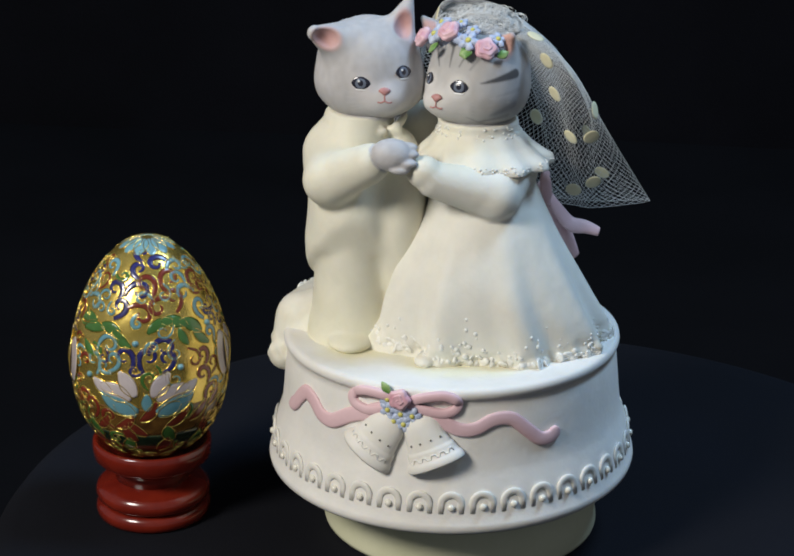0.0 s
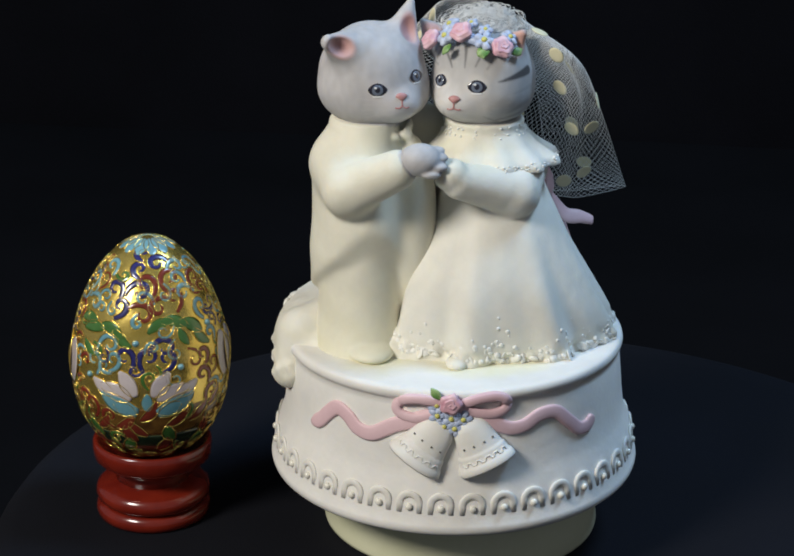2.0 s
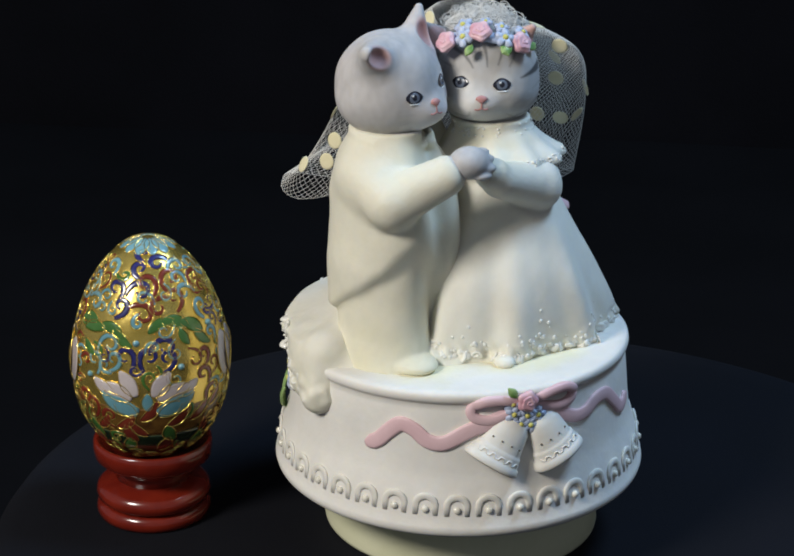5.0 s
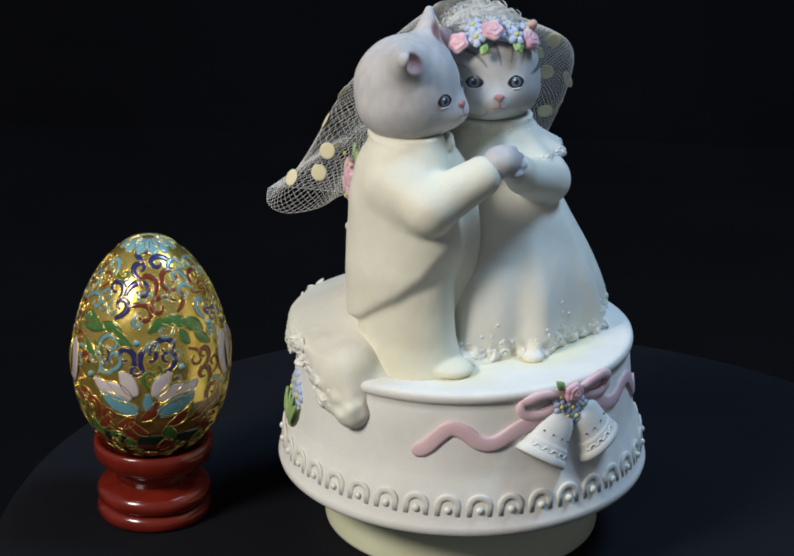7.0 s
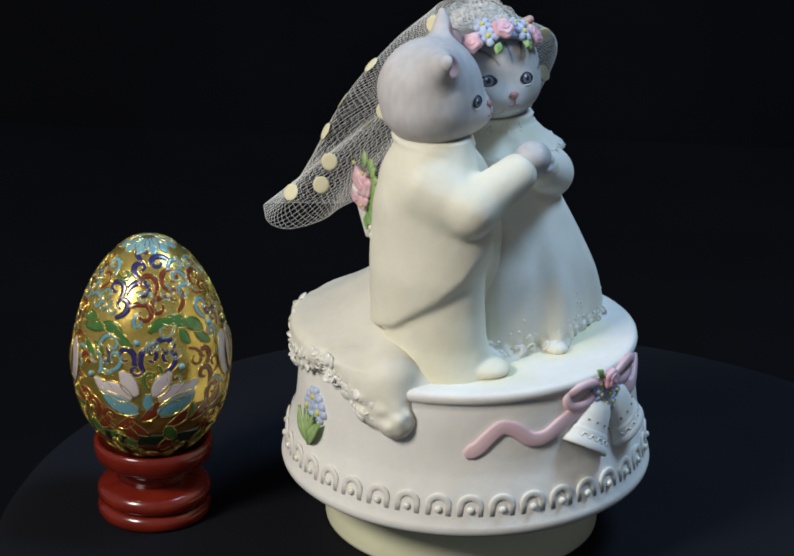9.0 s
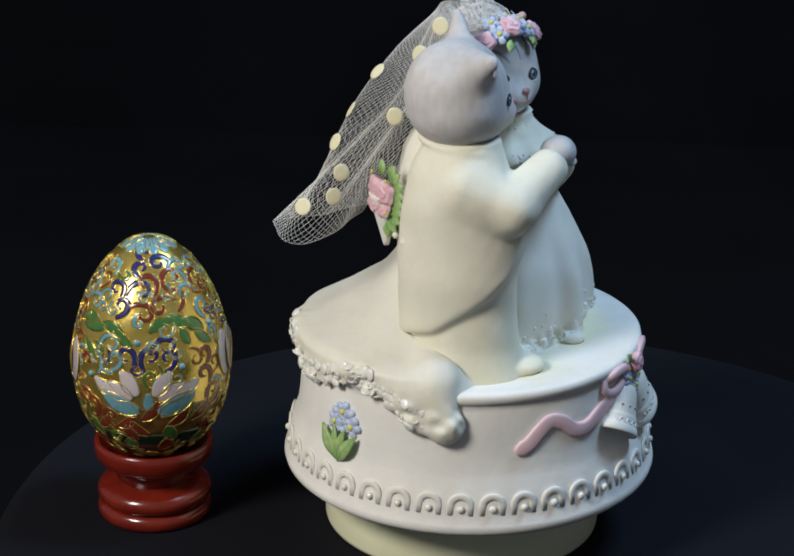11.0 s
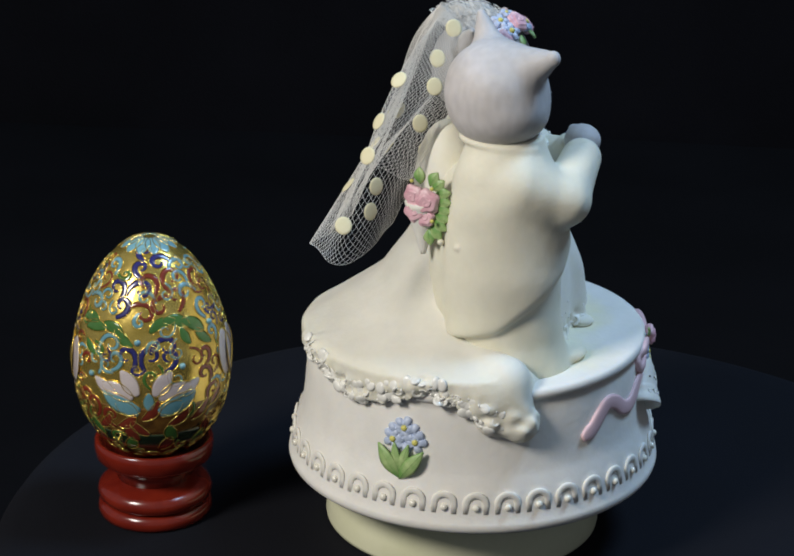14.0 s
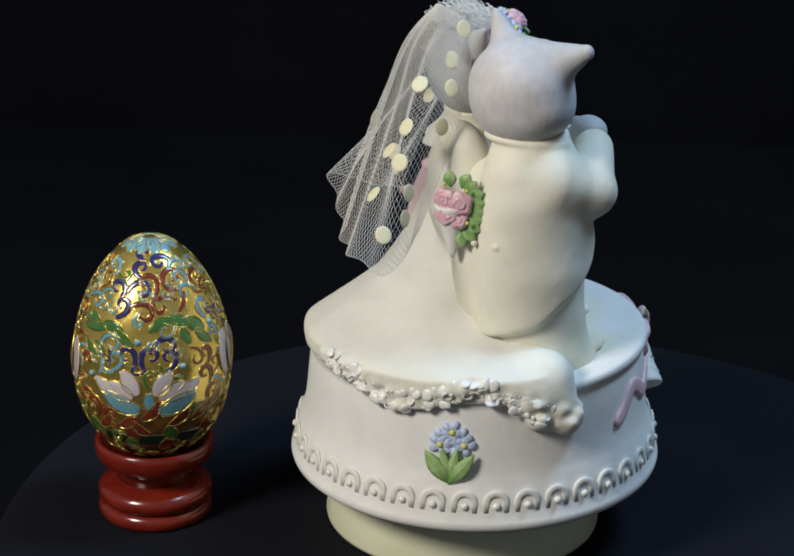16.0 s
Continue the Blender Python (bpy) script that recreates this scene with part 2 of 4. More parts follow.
PROFILE = [(0.02, 2.45), (4.6, 2.33), (5.2, 2.2), (5.37, 2.2), (5.455, 2.28), (5.487, 2.4), (5.46, 2.53), (5.41, 2.6), (5.37, 2.9), (5.3, 3.2), (5.22, 3.5), (5.12, 3.75), (5.05, 4.0), (4.99, 4.5), (4.94, 5.1), (4.88, 5.7), (4.84, 5.88),
           (4.89, 5.92), (4.95, 5.99), (4.97, 6.08), (4.95, 6.18), (4.88, 6.24), (4.75, 6.25), (2.5, 6.23), (0.02, 6.23)]


def settle(p):
    """The drum's hand-made shape: a little oval, its top out of level with its foot."""
    p = np.array(p, dtype=float) * [0.994, 1.006, 1.0]
    k = np.clip((p[..., 2] - 2.4) / 3.55, 0, 1.1)
    p[..., 2] += k * (-0.0023 * p[..., 0] - 0.0226 * p[..., 1])
    return p




def wash(V):
    """Cream wash brushed on the drum's top round the feet."""
    near_feet = np.minimum(np.hypot(V[:, 0] + 2.5, (V[:, 1] + 1.6) * 0.9) - 1.1, np.hypot((V[:, 0] - 0.4) * 0.7, V[:, 1] + 2.6) - 1.2)
    brush = np.array([noise.noise(Vector((p[0] * 1.1, p[1] * 1.1, 2))) + 0.5 * noise.noise(Vector(p) * 3) for p in V])
    return np.clip(0.7 - near_feet / 0.8 + 0.6 * brush, 0, 1) * (V[:, 2] > 6.1)


top_rings = [(r, 6.23 + 0.02 * r / 4.7) for r in np.linspace(4.7, 0.1, 40)]
drum_skin = revolve(PROFILE[:-2] + top_rings + PROFILE[-1:], 160)
drum_skin = (settle(drum_skin[0]), drum_skin[1])
drum_wash = 0.8 * wash(drum_skin[0])[:, None]
drum = part("drum", mesh_of("drum", *drum_skin, PAINTED, True, None, np.array((0.81, 0.79, 0.745)) * (1 - drum_wash) + np.array((0.80, 0.755, 0.52)) * drum_wash), box, "white bisque drum with moulded lip", DRUM)


def radius(z):
    p = np.array(PROFILE[5:19])
    return np.interp(z, p[:, 1], p[:, 0])


def on_drum(az, z, out=0.0):
    az, r = np.radians(az), radius(z) + out
    return settle(np.stack([r * np.cos(az), r * np.sin(az), np.asarray(z) + 0 * az], -1))


def outward(az):
    az = np.radians(az)
    return np.stack([np.cos(az), np.sin(az), 0 * az + 0.08], -1)


def drum_bar(pts, wide, high, out=0.03, closed=False, n=48, sides=10):
    """A ribbon laid on the drum's side through (azimuth, z) points."""
    s = spline(pts, n, closed)
    if closed:
        w = np.full(n, wide)
    else:
        u = np.linspace(0, 1, n)
        w = wide * np.minimum(1, np.minimum(u, 1 - u) * 9 + 0.45)
    return sweep(on_drum(s[:, 0], s[:, 1], out), outward(s[:, 0]), w, high, 12, closed, 0.65)


def drum_frame(az, z, out=0.0):
    """Local axes on the drum's side: x along it, y up it, z outward."""
    p = on_drum(np.array(az), np.array(z), out)
    n = Vector(outward(np.array(az))).normalized()
    x = Vector((0, 0, 1)).cross(n).normalized()
    y = n.cross(x)
    return Matrix(((x.x, y.x, n.x, p[0]), (x.y, y.y, n.y, p[1]), (x.z, y.z, n.z, p[2]), (0, 0, 0, 1)))


def in_cm(m):
    """A pose in centimetres as one in metres."""
    m = m.copy()
    m.translation = m.translation * CM
    return m


# dark colour standing in for the shade inside the bells' holes
HOLE_SHADE = surface("hole_shade_colour", (0.10, 0.09, 0.07), (0.16, 0.15, 0.12), 0.7, bump=0.0)


def moulded_disc(rim, height, n=40, m=14):
    """One closed low-relief surface: rim(angle) is its outline, height(u, angle) its rise for u from the middle to the rim."""
    a = np.arange(n) * 2 * math.pi / n
    rows = []
    for u in np.linspace(0.04, 1, m):
        rows.append(np.stack([u * rim(a) * np.cos(a), u * rim(a) * np.sin(a), height(u, a)], 1))
    rows.append(rows[-1] * [0.8, 0.8, 0] + [0, 0, -0.08])
    v = np.concatenate(rows)
    k = len(rows)
    f = [(i * n + q, i * n + (q + 1) % n, (i + 1) * n + (q + 1) % n, (i + 1) * n + q) for i in range(k - 1) for q in range(n)]
    f.append(tuple(range(n))[::-1])
    f.append(tuple((k - 1) * n + q for q in range(n)))
    return v, [q[::-1] for q in f]


def rose_shape(r):
    """A moulded rose, facing +z: a dome cut by a spiral into curled petals."""
    def rise(u, a):
        turn = (2.3 * u - a / (2 * math.pi) + 0.1 * np.sin(3 * a)) % 1.0
        return r * (0.62 * np.sqrt(max(1.02 - u * u, 0)) + 0.2 * (turn ** 0.7) * (0.35 + 0.65 * u) - 0.06)
    return moulded_disc(lambda a: r * (0.92 + 0.08 * np.cos(5 * a)), rise, 56, 26)


def daisy_shape(r):
    """A moulded five-petalled blossom, facing +z."""
    def rise(u, a):
        return r * (0.34 * math.sin(math.pi * min(u, 1) * 0.86 + 0.3) + 0.1 * np.abs(np.cos(2.5 * a)) * u - 0.05)
    return moulded_disc(lambda a: r * (0.55 + 0.45 * np.abs(np.cos(2.5 * a)) ** 0.6), rise, 40, 9)


def leaf_shape(l, w):
    u = np.linspace(0, 1, 12)
    p = np.stack([u * l, 0 * u, 0.1 * l * np.sin(u * 3)], 1)
    leaf = sweep(p, np.tile([0, 0, 1.0], (12, 1)), w * np.sin(math.pi * np.clip(u * 0.94 + 0.04, 0, 1)) + 0.01, 0.12 * w + 0.02, 8)
    vein = sweep(p + [0, 0, 0.12 * w + 0.02], np.tile([0, 0, 1.0], (12, 1)), 0.06 * w, 0.05 * w, 6)
    return join(leaf, vein)


ROSE_MESH, DAISY_MESH, EYE_MESH = shape("rose", rose_shape(0.3), ROSE), shape("daisy", daisy_shape(0.22), BLUE), shape("daisy_centre", ball((0, 0, 0.06), (0.06, 0.06, 0.05), 10), YELLOW)


def flower(parent, m, size=1.0, kind="daisy", eye=True):
    """A moulded blossom at the pose m (centimetres)."""
    m = in_cm(m) @ Matrix.Diagonal((size, size, size, 1))
    if kind == "rose":
        return part("rose", ROSE_MESH, parent, "moulded pink rose", m)
    blossom = part("blossom", DAISY_MESH, parent, "pale blue blossom", m)
    return blossom if not eye else part("blossom_centre", EYE_MESH, parent, "yellow centre", m)


def build_drum():
    # arcade of little arches round the foot, each with a pearl
    u = np.linspace(0, math.pi, 13)
    arch = np.concatenate([[(0.275, -0.24)], np.stack([0.275 * np.cos(u), 0.04 + 0.27 * np.sin(u)], 1), [(-0.275, -0.24)]])
    pts = np.c_[arch, np.zeros(len(arch))]
    s = sweep(pts, np.tile([0, 0, 1.0], (len(pts), 1)), 0.1, 0.045, 10, False, 0.9)
    arch_mesh = shape("arch", s, BISQUE)
    pearl_mesh = shape("pearl", ball((0, 0, 0), (0.105, 0.105, 0.09), 12), PEARL)
    for i in range(38):
        az = -98.5 + i * 360 / 38
        part("arch", arch_mesh, drum, "", in_cm(drum_frame(az, 3.05, -0.012)))
        part("pearl", pearl_mesh, drum, "glazed pearl", in_cm(drum_frame(az, 3.0, 0.03)))
    # bow and streamers, all laid as flat bands
    for name, pts, wide, high, loop, text in (
            ("bow_loop", [(-106, 5.83), (-112, 6.0), (-118.5, 6.0), (-122.8, 5.78), (-121.5, 5.53), (-116, 5.45), (-110, 5.62)], 0.14, 0.115, True, "pink ribbon loop"),
            ("bow_loop", [(-103, 5.83), (-97.5, 6.03), (-91, 6.1), (-87.2, 5.95), (-87.7, 5.7), (-92, 5.58), (-99, 5.68)], 0.14, 0.115, True, "pink ribbon loop"),
            ("bow_tail", [(-109, 5.63), (-116, 5.4), (-124, 5.15), (-131, 4.82), (-136.5, 4.85), (-141, 5.14), (-145.5, 5.25), (-149.5, 5.0), (-153, 4.7), (-157.3, 4.5)], 0.22, 0.065, False, "pink ribbon streamer"),
            ("bow_tail", [(-96, 5.55), (-91, 5.3), (-86, 5.12), (-81, 5.14), (-75.5, 5.35), (-69.5, 5.33), (-64.5, 4.98), (-59.5, 4.62), (-55, 4.62), (-52.6, 4.82)], 0.2, 0.065, False, "pink ribbon streamer")):
        part(name, shape(name, drum_bar(pts, wide, high, 0.03, loop), PINK), drum, text)
    # bells
    prof = [(0.02, 1.5), (0.22, 1.47), (0.38, 1.36), (0.48, 1.15), (0.53, 0.85), (0.585, 0.55), (0.60, 0.5), (0.635, 0.47), (0.645, 0.4), (0.69, 0.2), (0.73, 0.17), (0.765, 0.05), (0.775, -0.02), (0.745, -0.06), (0.70, 0.0), (0.5, 0.12), (0.02, 0.16)]
    for az, z, lean, tip in ((-116.6, 4.26, -33, -5), (-93.6, 4.2, 23, -5)):
        turned = drum_frame(az, z, 0.06) @ pose(0, 0, 0, 0, 0, lean) @ pose(0, 0, 0, -90 + tip, 0, 0)
        v, f = revolve(prof, 40)
        bell = part("bell", shape("bell", (v * [1.08, 0.62, 0.97], f), BISQUE), drum, "moulded white bell", in_cm(turned))
        # dark beads that give the shade of pricked holes by colour, and a crimped band
        bits = []
        for k in range(4):
            a = math.radians(-90 + (k - 1.5) * 30)
            bits.append(ball((0.61 * math.cos(a), 0.62 * 0.565 * math.sin(a), 0.72), 0.032, 8))
        part("bell_prick_shade", shape("bell_prick_shade", place(join(*bits), turned), HOLE_SHADE), drum, "dark beads coloured as the shade in pricked holes")
        u = np.linspace(-2.6, -0.54, 40)
        r = 0.68
        zig = np.stack([1.08 * r * np.cos(u), 0.62 * r * np.sin(u), 0.28 + 0.05 * np.sign(np.sin(u * 16))], 1)
        part("bell_band", shape("bell_band", place(sweep(zig, zig * [1, 1.5, 0], 0.02, 0.012, 6), turned), BISQUE), drum, "crimped band")
    # posy over the bells
    flower(drum, drum_frame(-105.2, 5.96, 0.15), 1.1, "rose")
    for az, z in ((-109.3, 5.6), (-107.2, 5.3), (-104, 5.25), (-101.3, 5.5), (-105, 5.52), (-109.6, 5.88)):
        flower(drum, drum_frame(az, z, 0.12), 1.25)
    part("leaf", shape("leaf", leaf_shape(0.4, 0.12), GREEN), drum, "green leaf", in_cm(drum_frame(-108.4, 6.08, 0.1) @ pose(0, 0, 0, 0, 0, 130)))
    # spray of blue flowers on the back
    for az, z, l, w, turn in ((142.9, 3.62, 1.15, 0.21, 127), (142.7, 3.6, 1.15, 0.21, 53), (142.9, 3.66, 1.0, 0.15, 103), (142.7, 3.66, 1.0, 0.15, 77)):
        part("leaf", shape("leaf", leaf_shape(l, w), GREEN), drum, "green leaf", in_cm(drum_frame(az, z, 0.0) @ pose(0, 0, 0, 0, 0, turn)))
    for az, z in ((143.4, 5.1), (139.6, 4.72), (147.2, 4.72), (143.4, 4.66), (141.0, 4.92), (146.0, 4.92)):
        flower(drum, drum_frame(az, z, 0.0), 1.6, "daisy", z > 5 or 4.69 < z < 4.8)


build_drum()


# ---- the two cats: one plain porcelain figure each ----
def paint_mix(base, spots):
    """Base colours (n, 3) overlaid with (weight, colour) coats."""
    c = np.array(base, dtype=float)
    for w, col in spots:
        c = c * (1 - w[:, None]) + np.array(col) * w[:, None]
    return c


def near(V, p, r, soften=0.3):
    r = np.array(np.broadcast_to(r, 3), dtype=float)
    d = np.linalg.norm((V - np.array(p)) / r, axis=1)
    return np.clip((1 - d) / soften + 0.5, 0, 1)


CREAM, GREY, INNER = (0.80, 0.77, 0.64), (0.525, 0.512, 0.515), (0.58, 0.34, 0.32)


def face_bits(field, eyes, nose, eye_r):
    """Eyes, nose and mouth laid on a head; gives shapes with material numbers."""
    bits = []
    up = Vector((0, 0, 1))
    for e in eyes:
        p, n = snap(field, e)
        m = Vector(n).to_track_quat("Z", "Y").to_matrix().to_4x4()
        m.translation = Vector(p)
        almond, f = ball((0, 0, 0), (eye_r * 1.4, eye_r * 0.98, 0.022), 20)
        almond[:, 1] *= 1 - 0.3 * np.abs(almond[:, 0] / (eye_r * 1.4)) ** 2
        bits.append((place((almond, f), m), 1))
        bits.append((place(ball((0, -0.05 * eye_r, 0.012), (eye_r * 0.86, eye_r * 0.78, 0.018), 18), m), 2))
        bits.append((place(ball((0, 0, 0.022), (eye_r * 0.45, eye_r * 0.48, 0.013), 12), m), 1))
        bits.append((place(ball((-0.28 * eye_r, 0.3 * eye_r, 0.035), (eye_r * 0.2, eye_r * 0.17, 0.008), 8), m), 3))
        bits.append((place(ball((0.05 * eye_r, -0.98 * eye_r, 0.0), (eye_r * 0.85, eye_r * 0.14, 0.014), 12), m), 3))
    p, n = snap(field, nose)
    m = Vector(n).to_track_quat("Z", "Y").to_matrix().to_4x4()
    m.translation = Vector(p)
    v, f = ball((0, 0, 0), (0.175, 0.115, 0.07), 12)
    v[:, 0] *= np.where(v[:, 1] < 0, 0.6, 1.0)
    bits.append((place((v, f), m), 4))
    mouth = [[(0, -0.1, 0), (0, -0.27, 0)], [(0, -0.27, 0), (0.1, -0.34, 0), (0.22, -0.33, 0)], [(0, -0.27, 0), (-0.1, -0.34, 0), (-0.22, -0.33, 0)]]
    for line in mouth:
        q = [snap(field, np.array(m @ Vector(a)))[0] for a in spline(line, 7)]
        bits.append((sweep(np.array(q), np.tile(n, (7, 1)), 0.023, 0.014, 6), 4))
    return bits


def figure(name, clay, colour, bits, label, head_at, shift):
    """Clay shapes with painted colours, and small bits with a material each, as one mesh."""
    mats = [PAINTED, EYE_DARK, EYE_GREY, EYE_WHITE, NOSE_PINK]
    verts, faces, index, paint, n = [], [], [], [], 0
    for k, (v, f) in enumerate(clay):
        verts.append(v + np.array(shift) * (k == head_at))
        faces += [[i + n for i in q] for q in f]
        index += [0] * len(f)
        paint.append(colour(v))
        n += len(v)
    for (v, f), k in bits:
        verts.append(v + np.array(shift))
        faces += [[i + n for i in q] for q in f]
        index += [k] * len(f)
        paint.append(np.ones((len(v), 3)))
        n += len(v)
    return part(name, mesh_of(name, np.concatenate(verts), faces, mats, True, index, np.concatenate(paint)), box, label)


EYE_GREY = surface("grey_eye_paint", (0.09, 0.11, 0.16), (0.19, 0.22, 0.28), 0.2, coat=0.5, bump=0.0)
EYE_WHITE = surface("eye_glint_paint", (0.85, 0.85, 0.85), (0.9, 0.9, 0.9), 0.2, bump=0.0)
NOSE_PINK = surface("nose_pink_paint", (0.45, 0.20, 0.19), (0.54, 0.27, 0.25), 0.45, bump=0.0)


def snap_all(field, P, rounds=6):
    """Many places brought onto a field's surface, with their normals."""
    P = np.array(P, dtype=float)
    for _ in range(rounds):
        g = np.stack([(field(P + e) - field(P - e)) / 0.02 for e in np.eye(3) * 0.01], -1)
        l = np.linalg.norm(g, axis=-1, keepdims=True) + 1e-9
        P = P - g / l * np.clip(field(P)[:, None] / np.maximum(l, 0.3), -0.4, 0.4)
    return P, g / l


def hem_lace(body, cape):
    """Beads and curls of moulded lace along the gown's hem, the train's edge and the cape."""
    rng = random.Random(11)
    seeds, sizes, kinds = [], [], []

    def hem(a, z):
        k2 = 1.0 - (z - 6.2) * 0.06
        return (1.05 + 3.5 * k2 * math.cos(a), -1.0 + 2.6 * k2 * math.sin(a), z)

    for k in range(46):
        a = math.radians(-186 + k * 4.6 + rng.uniform(-1, 1))
        seeds.append(hem(a, 6.42 + rng.uniform(-0.05, 0.12)))
        sizes.append(rng.uniform(0.1, 0.19))
        kinds.append("curl" if k % 2 else "lump")
    for k in range(260):
        a = math.radians(rng.uniform(-186, 25))
        lift = rng.random() ** 2.4
        peak = 0.3 + 0.7 * abs(math.sin(a * 4.5 + 0.4)) ** 3
        seeds.append(hem(a, 6.4 + lift * 1.3 * peak))
        sizes.append(rng.uniform(0.035, 0.085) * (1.2 - 0.5 * lift))
        kinds.append("bead")
    stops = [62, 80, 100, 115, 124, 132, 141, 150, 156, 164, 172, 180, 186], [6.3, 6.12, 6.1, 5.75, 5.45, 5.5, 5.75, 6.15, 5.8, 5.5, 5.1, 4.85, 4.95]
    for k in range(170):
        az = rng.uniform(97, 174)
        up = rng.random() ** 1.5 * 0.6
        a = math.radians(az)
        seeds.append((-0.05 + 5.17 * math.cos(a), -0.25 + 5.17 * math.sin(a), np.interp(az, *stops) + 0.06 + up))
        kinds.append(rng.choice(("lump", "lump", "curl", "bead")))
        sizes.append({"bead": rng.uniform(0.025, 0.05), "curl": rng.uniform(0.07, 0.13), "lump": rng.uniform(0.1, 0.22)}[kinds[-1]])
    P, N = snap_all(body, seeds)
    bits = []
    for p, n, s, kind in zip(P, N, sizes, kinds):
        if p[2] < 4.5:
            continue
        m = Vector(n).to_track_quat("Z", "Y").to_matrix().to_4x4() @ pose(0, 0, 0, 0, 0, rng.uniform(0, 360))
        m.translation = Vector(p - n * (0.14 * s if kind == "lump" else 0.04 * s))
        if kind == "curl":
            u = np.linspace(0, rng.uniform(4, 6), 14)
            q = np.stack([s * np.cos(u), s * np.sin(u), 0 * u + 0.005], 1)
            bits.append(place(sweep(q, np.tile([0, 0, 1.0], (14, 1)), 0.35 * s, 0.17 * s, 8), m))
        elif kind == "lump":
            bits.append(place(ball((0, 0, 0), (s, s * rng.uniform(0.6, 0.95), 0.32 * s), 12), m))
        else:
            bits.append(place(ball((0, 0, 0), (s, s, 0.5 * s), 8), m))
    part("lace_trim", shape("lace_trim", join(*bits), LACE), box, "glazed beaded lace along the hem")["kind"] = "stuff"
    seeds, bits = [], []
    for k in range(110):
        a = math.radians(rng.uniform(-200, 20))
        seeds.append((0.6 + 1.95 * math.cos(a), -0.95 + 1.75 * math.sin(a), rng.uniform(11.62, 11.95)))
    for k in range(70):
        a = math.radians(rng.uniform(-200, 20))
        seeds.append((0.43 + 1.15 * math.cos(a), -0.76 + 1.1 * math.sin(a), rng.uniform(12.3, 12.7)))
    P, N = snap_all(cape, seeds)
    for p in P:
        bits.append(ball(p, rng.uniform(0.02, 0.045), 8))
    part("collar_lace", shape("collar_lace", join(*bits), LACE), box, "glazed lace on the cape")["kind"] = "stuff"


def front(field, x, z):
    """The foremost place of a field at x and z."""
    y = np.arange(-3.5, 1.0, 0.02)
    hit = np.nonzero(field(np.stack([0 * y + x, y, 0 * y + z], -1)) < 0)[0]
    return np.array([x, y[hit[0]] if len(hit) else -1.0, z])


